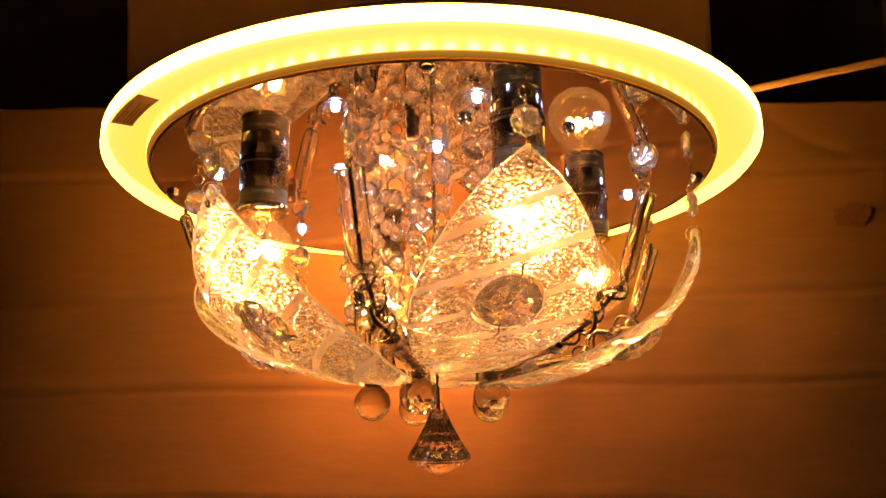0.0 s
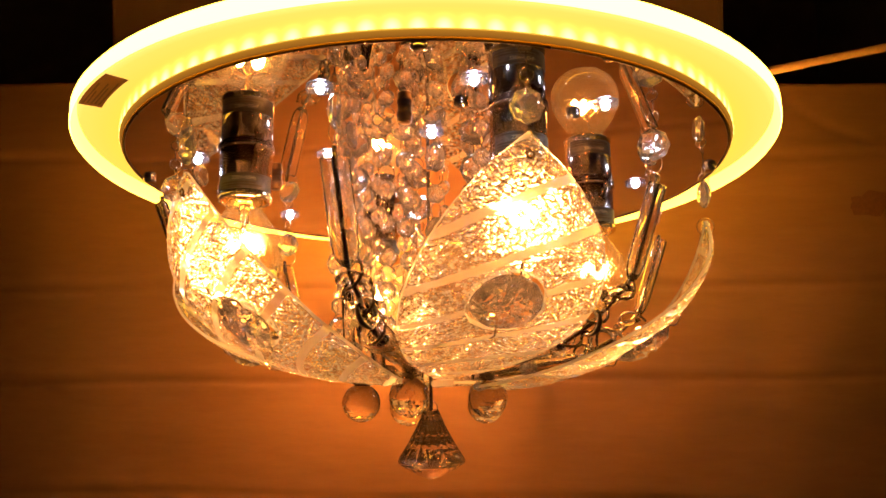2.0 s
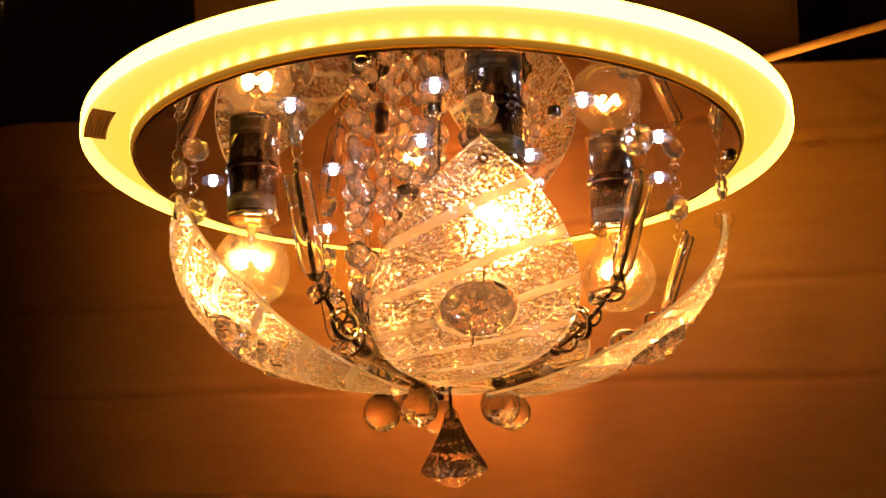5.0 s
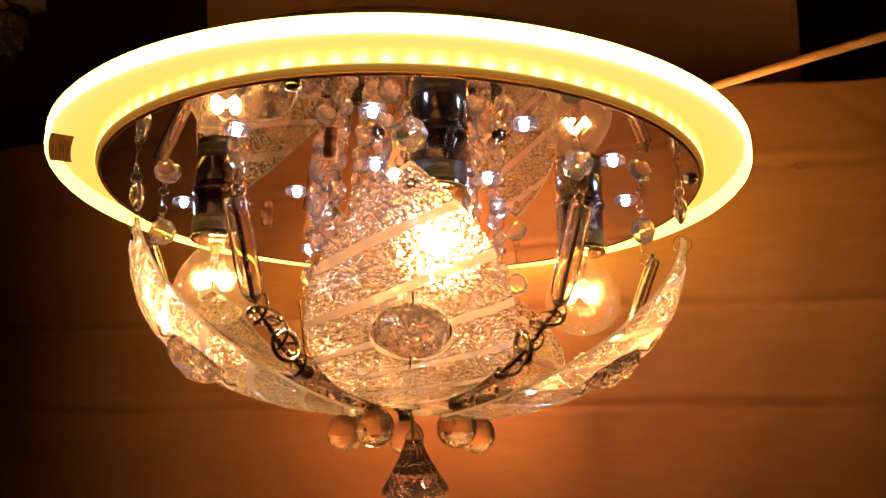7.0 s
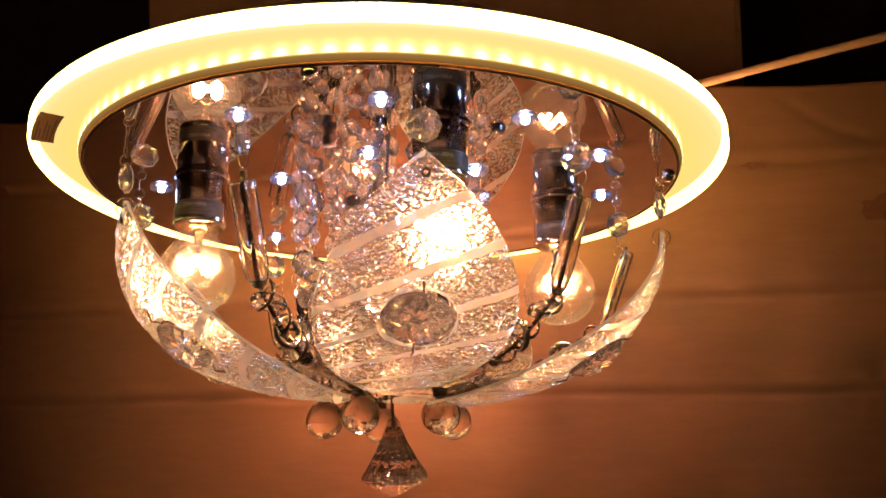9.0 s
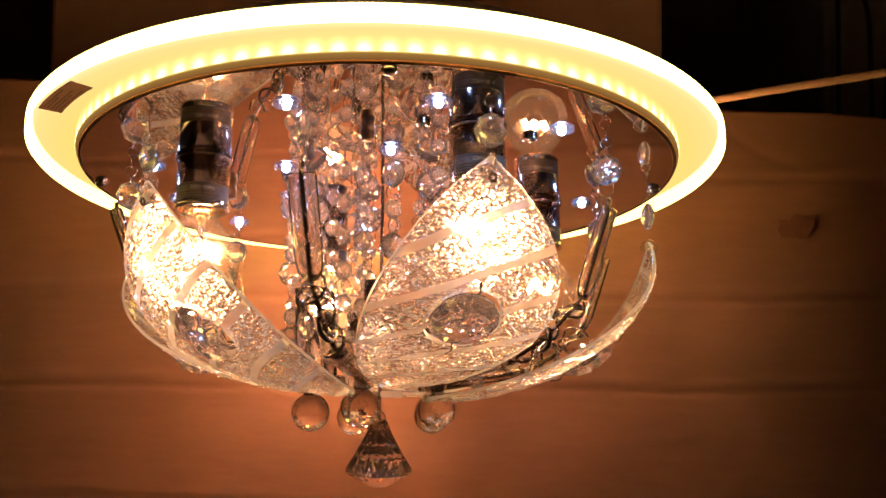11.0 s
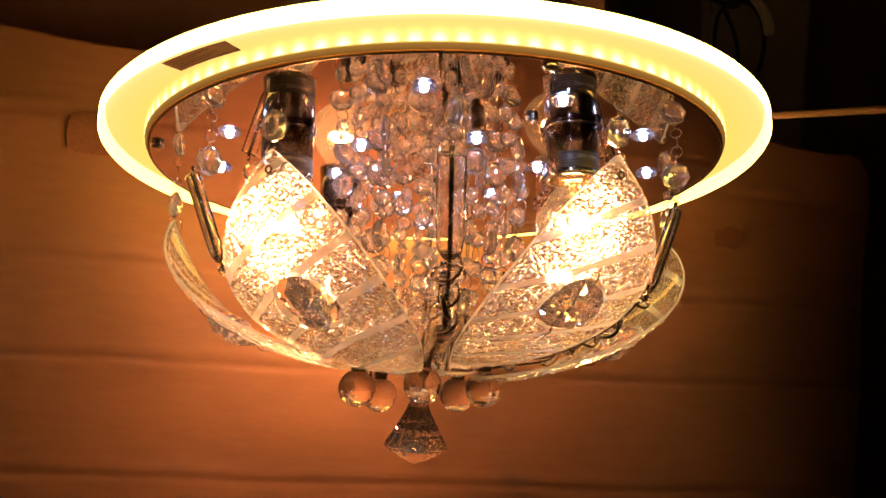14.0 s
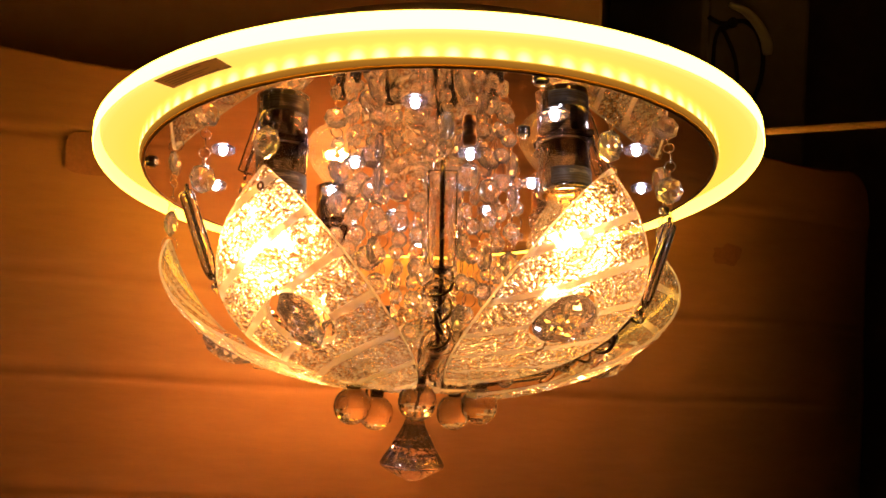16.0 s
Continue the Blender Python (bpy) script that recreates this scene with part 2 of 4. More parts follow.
MAT_WALL = surface("dull_plaster", (0.17, 0.13, 0.10), (0.25, 0.20, 0.15), 2.0, rough=0.9, bump=0.2)
MAT_FLOOR = surface("grey_floor", (0.12, 0.1, 0.08), (0.18, 0.15, 0.12), 3.0, rough=0.7, bump=0.2)
MAT_GREY = surface("grey_board", (0.26, 0.25, 0.235), (0.34, 0.33, 0.315), 5.0, rough=0.8, bump=0.15)
MAT_MIRROR = chrome("mirror_plate", (0.82, 0.77, 0.78), 0.012, 0.012)
MAT_CHROME = chrome("chrome", (0.82, 0.74, 0.68), 0.06)
MAT_WIRE = chrome("dark_wire", (0.30, 0.22, 0.17), 0.25, 0.1)
MAT_STUD = chrome("dark_bronze", (0.16, 0.085, 0.045), 0.3, 0.1)
MAT_RINGWIRE = chrome("ring_wire", (0.62, 0.5, 0.4), 0.15, 0.1)
MAT_STEP = surface("bronze_step", (0.40, 0.15, 0.015), (0.52, 0.21, 0.025), 20.0, rough=0.6, metal=0.0, bump=0.1)
MAT_STEP.node_tree.nodes["Principled BSDF"].inputs["Specular IOR Level"].default_value = 0.1
MAT_SOCKET = chrome("socket_chrome", (0.7, 0.60, 0.50), 0.14)
MAT_LABEL = surface("foil_label", (0.06, 0.052, 0.045), (0.17, 0.145, 0.12), 160.0, rough=0.4, metal=0.6, bump=0.1)
MAT_RINGLABEL = surface("paper_label", (0.18, 0.11, 0.06), (0.26, 0.16, 0.09), 90.0, rough=0.6, bump=0.1)
MAT_INK = surface("label_ink", (0.05, 0.035, 0.02), (0.09, 0.06, 0.035), 80.0, rough=0.6, bump=0)
MAT_PRINT = surface("pale_print", (0.36, 0.30, 0.20), (0.46, 0.39, 0.28), 120.0, rough=0.5, bump=0)
MAT_CABLE = surface("cable_sheath", (0.40, 0.22, 0.10), (0.50, 0.30, 0.14), 30.0, rough=0.45, bump=0.1)
MAT_BLACK = surface("black_flex", (0.012, 0.011, 0.01), (0.03, 0.027, 0.024), 30.0, rough=0.5, bump=0.1)
MAT_WHITE = surface("white_plastic", (0.78, 0.76, 0.72), (0.86, 0.84, 0.81), 20.0, rough=0.4, bump=0.05)
MAT_BRASS = chrome("brass_screw", (0.8, 0.55, 0.25), 0.2)
MAT_CRYSTAL = crystal("cut_crystal", (1, 0.98, 1.0), 0.0, 0.10, 1.54, 0.085, (1.0, 0.88, 0.82))
MAT_OCTAGON = crystal("octagon_crystal", (1, 0.98, 0.98), 0.0, 0.04, 1.62, 0.05, (0.98, 0.88, 0.85))
MAT_BALL = crystal("clear_ball", (1, 0.97, 0.94), 0.0, 0.1, 1.52, 0.004)
MAT_CONE = crystal("cone_crystal", (0.96, 0.90, 0.92), 0.0, 0.06, 1.6, 0.008)
MAT_TUBE = crystal("clear_tube", (1, 0.98, 0.96), 0.0, 0.08, 1.5, 0.006)
MAT_MEDAL = crystal("medallion_crystal", (1, 0.97, 0.99), 0.0, 0.06, 1.60, 0.035, (0.98, 0.9, 0.95))
MAT_LEAF = leaf_glass()
MAT_LEAF_BACK = crystal("smooth_leaf_back", (1, 0.98, 0.97), 0.0, 0.65, 1.5, 0.004)
MAT_LEAF_EDGE = crystal("ground_glass_edge", (1, 0.97, 0.94), 0.25, 0.10, 1.5, 0.35, (0.95, 0.92, 0.9))
MAT_BULB = thin_glass("bulb_glass", 0.075)
MAT_BACK_FILAMENT = glowing("back_filament", (1.0, 0.415, 0.10), 1.35 * BULB_GLOW)
MAT_FRONT_FILAMENT = glowing("front_filament", (1.0, 0.415, 0.10), 0.52 * BULB_GLOW)
MAT_RIGHT_FILAMENT = glowing("right_filament", (1.0, 0.40, 0.09), 0.26 * BULB_GLOW)
MAT_LEFT_FILAMENT = glowing("left_filament", (1.0, 0.415, 0.10), 0.43 * BULB_GLOW)
MAT_RING = ring_acrylic("lit_ring_face", 0.2126, 0.2425, [(0.0, (1.15, 0.62, 0.085)), (0.35, (1.1, 0.60, 0.11)), (0.8, (1.16, 0.64, 0.15)), (1.0, (1.35, 0.82, 0.25))], 0.42)
# the bronze lip is no lamp: its gold-to-brown lit gradient is emitted
MAT_LIP = ring_acrylic("lip_lit_tones", 0.2107, 0.2127, [(0.0, (0.16, 0.055, 0.006)), (0.5, (0.22, 0.085, 0.010)), (0.88, (0.28, 0.115, 0.012)), (1.0, (0.50, 0.24, 0.02))])
MAT_RING_TOP = glowing("lit_ring_top", (1.0, 0.56, 0.05), 1.05)
# added glow, redder than the ring, that brightens the box and upper sheet
MAT_RING_UPPER = glowing("upper_fill_glow", (1.0, 0.40, 0.08), UPPER_GLOW)
MAT_RIM = glowing("lit_ring_rim", (1.0, 0.64, 0.07), RIM_GLOW)
MAT_STRIP = diode_strip()
MAT_COLLAR = crystal("collar_crystal", (0.98, 0.98, 1), 0.03, 0.3, 1.5, 0.035, (0.9, 0.9, 0.95))
MAT_LED = glowing("white_diode", (0.52, 0.68, 1.0), LED_GLOW)

# ---- building helpers ----


def part(name, bm, material, parent, label="", smooth=False):
    me = bpy.data.meshes.new(name)
    bm.normal_update()
    if smooth:
        for f in bm.faces:
            f.smooth = True
    bm.to_mesh(me)
    bm.free()
    me.materials.append(material)
    ob = new(name, me)
    if parent:
        ob.parent = parent
    if label:
        ob["label"] = label
    return ob


def again(ob, m, parent):
    """Another piece on the same mesh."""
    o = new(ob.name.split(".")[0], ob.data)
    o.parent = parent
    o.matrix_basis = m
    if "label" in ob:
        o["label"] = ob["label"]
    return o


def thing(name, m, label, category, group="", kind=""):
    ob = new(name)
    ob.matrix_basis = m
    ob.empty_display_size = 0.05
    return tagged(ob, label, category, group, kind)


def lathe(bm, profile, seg=24, m=None, close=False):
    """Turn a profile of (r, z) round z."""
    m = m or Matrix()
    rings = []
    for r, z in profile:
        if r < 1e-6:
            rings.append([bm.verts.new(m @ Vector((0, 0, z)))])
        else:
            rings.append([bm.verts.new(m @ Vector((r * math.cos(math.tau * i / seg), r * math.sin(math.tau * i / seg), z))) for i in range(seg)])
    pairs = list(zip(rings, rings[1:]))
    if close:
        pairs.append((rings[-1], rings[0]))
    for a, b in pairs:
        for i in range(seg):
            j = (i + 1) % seg
            if len(a) == 1 and len(b) > 1:
                bm.faces.new((a[0], b[i], b[j]))
            elif len(b) == 1 and len(a) > 1:
                bm.faces.new((a[i], b[0], a[j]))
            elif len(a) > 1:
                bm.faces.new((a[i], b[i], b[j], a[j]))
    return bm


def sweep(bm, points, radius, seg=8, caps=True):
    """A round bar along points; radius is a number or one for each point."""
    pts = [Vector(p) for p in points]
    radii = radius if isinstance(radius, (list, tuple)) else [radius] * len(pts)
    side = None
    rings = []
    for i, p in enumerate(pts):
        d = (pts[min(i + 1, len(pts) - 1)] - pts[max(i - 1, 0)]).normalized()
        if side is None:
            side = d.orthogonal().normalized()
        side = (side - d * side.dot(d)).normalized()
        up = d.cross(side)
        rings.append([bm.verts.new(p + radii[i] * (math.cos(math.tau * k / seg) * side + math.sin(math.tau * k / seg) * up)) for k in range(seg)])
    for a, b in zip(rings, rings[1:]):
        for k in range(seg):
            bm.faces.new((a[k], a[(k + 1) % seg], b[(k + 1) % seg], b[k]))
    if caps:
        bm.faces.new(rings[0][::-1])
        bm.faces.new(rings[-1])
    return bm


def hollow(bm, points, radii, wall, seg=20, wide=None, flat=1.0):
    """A tube with a wall, open at its first end; flat: its thickness across the wide direction."""
    pts = [Vector(p) for p in points]
    rings = []
    side = None
    for i in list(range(len(pts))) + list(range(len(pts) - 1, -1, -1)):
        inner = len(rings) >= len(pts)
        d = (pts[min(i + 1, len(pts) - 1)] - pts[max(i - 1, 0)]).normalized()
        if side is None:
            side = wide or d.orthogonal().normalized()
        side = (side - d * side.dot(d)).normalized()
        up = d.cross(side)
        r = max(0.0006, radii[i] - wall) if inner else radii[i]
        p = pts[i] - d * (0.003 if inner and i == len(pts) - 1 else 0)
        rings.append([bm.verts.new(p + math.cos(math.tau * k / seg) * r * side + math.sin(math.tau * k / seg) * max(0.0004, (r * flat - (wall * (1 - flat) if inner else 0))) * up) for k in range(seg)])
    for a, b in zip(rings, rings[1:] + rings[:1]):
        for k in range(seg):
            bm.faces.new((a[k], a[(k + 1) % seg], b[(k + 1) % seg], b[k]))
    bmesh.ops.recalc_face_normals(bm, faces=bm.faces[:])
    return bm


def torus(bm, R, r, m=None, seg=16, tube=6):
    m = m or Matrix()
    rows = []
    for i in range(seg):
        a = math.tau * i / seg
        rows.append([bm.verts.new(m @ Vector(((R + r * math.cos(b)) * math.cos(a), (R + r * math.cos(b)) * math.sin(a), r * math.sin(b)))) for b in (math.tau * k / tube for k in range(tube))])
    for i in range(seg):
        for k in range(tube):
            bm.faces.new((rows[i][k], rows[(i + 1) % seg][k], rows[(i + 1) % seg][(k + 1) % tube], rows[i][(k + 1) % tube]))
    return bm


def box(bm, x0, y0, z0, x1, y1, z1, bevel=0.0, seg=2):
    g = bmesh.ops.create_cube(bm, size=1)
    for v in g["verts"]:
        v.co = Vector(((x0 + x1) / 2 + v.co.x * (x1 - x0), (y0 + y1) / 2 + v.co.y * (y1 - y0), (z0 + z1) / 2 + v.co.z * (z1 - z0)))
    if bevel:
        edges = list({e for v in g["verts"] for e in v.link_edges})
        bmesh.ops.bevel(bm, geom=edges, offset=bevel, segments=seg, affect="EDGES", profile=0.6)
    return bm


# ---- the place: cardboard sheet, boards behind it, closed dark room ----
LAMP_Z = 1.5
LAMP = Matrix(((0.91179, -0.40981, -0.02645, 0), (0.40595, 0.88974, 0.20872, 0), (-0.062, -0.20105, 0.97762, LAMP_Z), (0, 0, 0, 1)))


def slab(name, x0, y0, z0, x1, y1, z1, material, label, category, kind="structure"):
    ob = part(name, box(bmesh.new(), x0, y0, z0, x1, y1, z1), material, None)
    return tagged(ob, label, category, kind=kind)


slab("floor", -2.2, -2.2, -0.1, 2.2, 2.0, 0.0, MAT_FLOOR, "dull grey workshop floor in deep shade", "floor")
slab("ceiling", -2.2, -2.2, 2.7, 2.2, 2.0, 2.8, MAT_WALL, "dull dark plaster ceiling above the lamp", "ceiling")
slab("wall_north", -2.1, 1.3, 0.0, 2.1, 1.4, 2.7, MAT_WALL, "dark plaster wall behind the boards", "wall")
slab("wall_south", -2.2, -2.2, 0.0, 2.2, -2.1, 2.7, MAT_WALL, "plain dark plaster wall", "wall")
slab("wall_west", -2.2, -2.1, 0.0, -2.1, 1.4, 2.7, MAT_WALL, "plain dark plaster wall", "wall")
slab("wall_east", 2.1, -2.1, 0.0, 2.2, 1.4, 2.7, MAT_WALL, "plain dark plaster wall", "wall")


def sheet_y(x):
    """How far behind the lamp the bowed sheet stands."""
    if x >= 0:
        return 0.248 + 0.01 * x + 1.0 * max(0.0, x - 0.3) ** 2
    return 0.248 + 0.02 * x + 0.7 * max(0.0, -x - 0.36) ** 2


def sheet_z(x, z):
    """Height over the lamp's plate, spread with the sheet's distance."""
    return LAMP_Z - 0.09 + (z + 0.09) * (sheet_y(x) + 0.70) / 0.99


def cardboard_sheet():
    """A big opened cardboard panel that stands on the floor, with pressed fold lines."""
    ob = thing("cardboard_sheet", Matrix(), "large brown cardboard sheet with horizontal fold lines", "cardboard")
    x0, x1, cols, n = -0.85, 0.645, 230, 190
    folds = [(-0.0875, 0.0, 0.0024), (0.047, -0.024, 0.0034), (-0.182, 0.008, 0.0014), (-0.30, 0.0, 0.001), (-0.6, 0.0, 0.002), (-1.0, 0.0, 0.002)]
    bm = bmesh.new()
    grid = {}
    T = 0.005
    for side in (0, 1):
        for i in range(cols + 1):
            x = x0 + (x1 - x0) * i / cols
            top = sheet_z(x, 0.1215 - 0.035 * x + 0.003 * math.sin(9 * x) + 0.0015 * math.sin(31 * x + 1))
            if x > x1 - 0.06:
                q = (x - (x1 - 0.06)) / 0.06
                top -= 0.05 * (1 - math.sqrt(max(0.0, 1 - q * q)))
            levels = [0.0, 0.25, 0.5, 0.75] + [1.0 + (top - 1.0) * j / n for j in range(n + 1)]
            for j, z in enumerate(levels):
                y = sheet_y(x) + 0.0025 * math.sin(7.1 * x + 0.6) * math.sin(9 * z) + 0.0016 * noise.noise((x * 7, z * 11, 2.0))
                for f, lean, depth in folds:
                    d = z - sheet_z(x, f + lean * x + 0.0015 * math.sin(17 * x))
                    y += depth * math.exp(-((d / 0.0026) ** 2)) - 0.6 * depth * math.exp(-(((d - 0.009) / 0.006) ** 2))
                    if f == -0.0875 and d < 0:
                        y -= 0.10 * min(-d, 0.08)
                h = (z - (LAMP_Z - 0.09)) * 0.99 / (sheet_y(x) + 0.70) - 0.09
                d = (h - 0.100) + 0.62 * (x - 0.300) + 0.004 * math.sin(60 * x)
                if 0.29 < x < 0.42:
                    y += 0.0022 * math.exp(-((d / 0.004) ** 2)) * min(1.0, (x - 0.29) / 0.02, (0.42 - x) / 0.04)
                y += 0.0009 * noise.noise((x * 3.1, z * 26, 5.0))
                grid[side, i, j] = bm.verts.new((x, y + T * side, z))
    m = n + 4
    for i in range(cols):
        for j in range(m):
            bm.faces.new((grid[0, i, j], grid[0, i + 1, j], grid[0, i + 1, j + 1], grid[0, i, j + 1]))
            bm.faces.new((grid[1, i, j + 1], grid[1, i + 1, j + 1], grid[1, i + 1, j], grid[1, i, j]))
        bm.faces.new((grid[0, i, m], grid[0, i + 1, m], grid[1, i + 1, m], grid[1, i, m]))
    for j in range(m):
        bm.faces.new((grid[0, cols, j], grid[1, cols, j], grid[1, cols, j + 1], grid[0, cols, j + 1]))
    panel = part("panel", bm, MAT_CARD, ob, smooth=True)
    panel.data.materials.append(MAT_CARD_EDGE)
    for f in panel.data.polygons:
        if f.normal.z > 0.7 or f.normal.x > 0.7:
            f.material_index, f.use_smooth = 1, False
    return ob


sheet = cardboard_sheet()


def mark(x, z, w, h, seed, power, jag, label):
    """A thin dark mark on the sheet with an uneven outline."""
    r = random.Random(seed)
    bm = bmesh.new()
    ring = []
    for i in range(40):
        a = math.tau * i / 40
        q = 1 + jag * (noise.noise((1.6 * math.cos(a), 1.6 * math.sin(a), seed + 0.37)) + 0.06 * r.uniform(-1, 1))
        c, s_ = math.cos(a), math.sin(a)
        px = x + q * w * math.copysign(abs(c) ** (2 / power), c)
        pz = z + q * h * math.copysign(abs(s_) ** (2 / power), s_)
        ring.append(bm.verts.new((px, sheet_y(px) - 0.0055, sheet_z(px, pz))))
    bm.faces.new(ring)
    bmesh.ops.triangulate(bm, faces=bm.faces[:])
    return part("dark_mark", bm, MAT_STAIN_AND_SHADE, sheet, label)


mark(0.385, -0.011, 0.021, 0.012, 3, 2.0, 0.55, "dark irregular smudge")
# handhole drawn as a flat patch, the shade inside it put into the colour
mark(-0.280, 0.038, 0.028, 0.021, 5, 4.0, 0.06, "rounded handhole, its shade painted as a dark patch")
mark(-0.545, 0.059, 0.018, 0.009, 8, 2.0, 0.5, "dark irregular smudge")
mark(0.277, 0.035, 0.010, 0.0035, 9, 2.0, 0.6, "small dark scuff")


def board_behind():
    ob = thing("tall_box", Matrix(), "tall brown cardboard box standing behind the cardboard sheet", "box")
    bm = box(bmesh.new(), -0.440, 0.410, 0.0, 0.284, 0.80, 2.35, 0.006)
    part("body", bm, MAT_BOX, ob)
    part("front_panel", box(bmesh.new(), -0.434, 0.406, 0.02, 0.278, 0.4098, 2.34, 0.0015), MAT_BOX, ob, "plain brown front panel")
    return ob


board_behind()

# ---- the lamp ----
# plumb line and depth shift of everything that hangs from the tilted plate
SX, SY = 0.0634, 0.2056
PLUMB = Vector((0, 0, -1)).rotation_difference(Vector((SX, SY, -1))).to_matrix().to_4x4()


def hang(r, az, z):
    """A hung place from radius, azimuth in degrees and height under the plate."""
    a = radians(az)
    return Vector((r * math.cos(a) - SX * z, r * math.sin(a) - SY * z, z))


lamp = thing("ceiling_lamp", LAMP, "round crystal ceiling lamp with glowing ring, mirror plate and glass leaves", "lamp")

# glowing ring
bm = lathe(bmesh.new(), [(0.2126, 0.0041), (0.2138, 0.0046), (0.2425, 0.0055)], 160)
ring = part("ring_face", bm, MAT_RING, lamp, "lit amber acrylic ring underside", True)
bm = lathe(bmesh.new(), [(0.2425, 0.0055), (0.2436, 0.0068), (0.2436, 0.0150), (0.2425, 0.0164), (0.2395, 0.0172)], 160)
part("ring_rim", bm, MAT_RIM, lamp, "bright white-yellow acrylic edge", True)
bm = lathe(bmesh.new(), [(0.2394, 0.0162), (0.2394, 0.0172), (0.2120, 0.0172), (0.2120, 0.0162)], 160, close=True)
part("ring_top", bm, MAT_RING_TOP, lamp, "lit inside of the acrylic ring", True)
# unseen fill surface on top of the ring, throws light on the boards
bm = lathe(bmesh.new(), [(0.2393, 0.0178), (0.2120, 0.0178)], 160)
part("ring_fill_face", bm, MAT_RING_UPPER, lamp, "unseen glowing face added over the ring to light the boards behind", True)
bm = lathe(bmesh.new(), [(0.2119, 0.0160), (0.2119, 0.0046), (0.2127, 0.0040), (0.2118, 0.0018), (0.2107, 0.0003)], 160)
part("inner_lip", bm, MAT_LIP, lamp, "bronze inner lip of the ring, its lit tones emitted as a dim glow", True)
bm = lathe(bmesh.new(), [(0.2109, 0.0008), (0.2110, 0.0002), (0.2106, -0.0004), (0.2101, -0.0003), (0.2100, 0.0002)], 160)
part("step", bm, MAT_STEP, lamp, "thin bronze bead under the lit ring", True)
# dark strip drawn for the shade in the gap at the plate's edge
bm = lathe(bmesh.new(), [(0.2100, -0.0003), (0.2098, -0.0009), (0.2090, -0.0010), (0.2087, -0.0004)], 160)
part("plate_gap_shade", bm, MAT_STUD, lamp, "thin dark strip for the shaded gap round the mirror plate", True)
bm = lathe(bmesh.new(), [(0.0, -0.0002), (0.05, -0.0002), (0.2102, -0.0002), (0.2106, 0.0012), (0.0, 0.0014)], 160)
plate = part("mirror_plate", bm, MAT_MIRROR, lamp, "round polished mirror plate")
bm = lathe(bmesh.new(), [(0.2118, 0.0182), (0.2118, 0.03), (0.19, 0.05), (0.0, 0.05)], 96)
pan = part("back_pan", bm, MAT_WHITE, lamp, "white metal back pan", True)

# strip diodes along the inner wall of the ring, seen through its face
bm = box(bmesh.new(), -0.0004, -0.00676, 0.0, 0.0, 0.00676, 0.0112)
diode = part("strip_diode", bm, MAT_STRIP, ring)
for i in range(100):
    m = Matrix.Rotation(math.tau * i / 100, 4, "Z") @ pose(0.2130, 0, 0.0047)
    if i == 0:
        diode.matrix_basis = m
    else:
        again(diode, m, ring)

# rating label on the ring
lab = bmesh.new()
for k in range(9):
    a = radians(-167.5 + 12.5 * k / 8)
    for r in (0.2275, 0.2412):
        lab.verts.new((r * math.cos(a), r * math.sin(a), 0.0046))
lab.verts.ensure_lookup_table()
for k in range(8):
    lab.faces.new([lab.verts[i] for i in (2 * k, 2 * k + 1, 2 * k + 3, 2 * k + 2)])
bmesh.ops.solidify(lab, geom=lab.faces[:], thickness=0.0003)
label = part("rating_label", lab, MAT_RINGLABEL, lamp, "small brown paper label")
for k in range(5):
    bm = bmesh.new()
    r = 0.2298 + 0.0022 * k
    a0, a1 = radians(-166.3), radians(-166.3 + (9.5, 7.0, 8.5, 5.0, 8.0)[k])
    vs = [bm.verts.new((q * math.cos(a), q * math.sin(a), 0.0041)) for q, a in ((r, a0), (r + 0.0009, a0), (r + 0.0009, a1), (r, a1))]
    bm.faces.new(vs)
    part("print_bar", bm, MAT_INK, label)

# ball nuts on the plate
bm = lathe(bmesh.new(), [(0.0, -0.0046), (0.0026, -0.0043), (0.0044, -0.0030), (0.0048, -0.0016), (0.0044, 0.0)], 20)
nut = part("ball_nut", bm, MAT_CHROME, lamp, "small chrome ball nut", True)
for k, az in enumerate((160.5, 71.0, -18.0, -108.0)):
    m = Matrix.Rotation(radians(az), 4, "Z") @ pose(0.2035, 0, 0)
    if k == 0:
        nut.matrix_basis = m
    else:
        again(nut, m, lamp)

# dark threaded studs and small nuts on the plate
bm = lathe(bmesh.new(), [(0.0042, 0.0), (0.0042, -0.0030), (0.0047, -0.0034), (0.0047, -0.0062), (0.0042, -0.0066), (0.0042, -0.0092), (0.0034, -0.0100), (0.0, -0.0100)], 18)
stud = part("stud", bm, MAT_STUD, lamp, "dark bronze threaded stud", True)
stud.matrix_basis = Matrix.Rotation(radians(-113.5), 4, "Z") @ pose(0.119, 0, 0)
again(stud, Matrix.Rotation(radians(157.6), 4, "Z") @ pose(0.112, 0, 0), lamp)
for r, az in ((0.129, -98.0), (0.140, -67.0)):
    again(nut, Matrix.Rotation(radians(az), 4, "Z") @ pose(r, 0, 0), lamp)

# white diodes in clear collars
col = lathe(bmesh.new(), [(0.0032, -0.0006), (0.0072, -0.0008), (0.0082, -0.0015), (0.0068, -0.0024), (0.0032, -0.0019)], 18, close=True)
collar = part("diode_collar", col, MAT_COLLAR, lamp, "clear crystal collar", True)
core = lathe(bmesh.new(), [(0.0025, -0.0004), (0.0025, -0.0016), (0.0021, -0.0030), (0.0012, -0.0038), (0.0, -0.0040)], 12)
core = part("white_diode", core, MAT_LED, collar, "lit cold white diode", True)
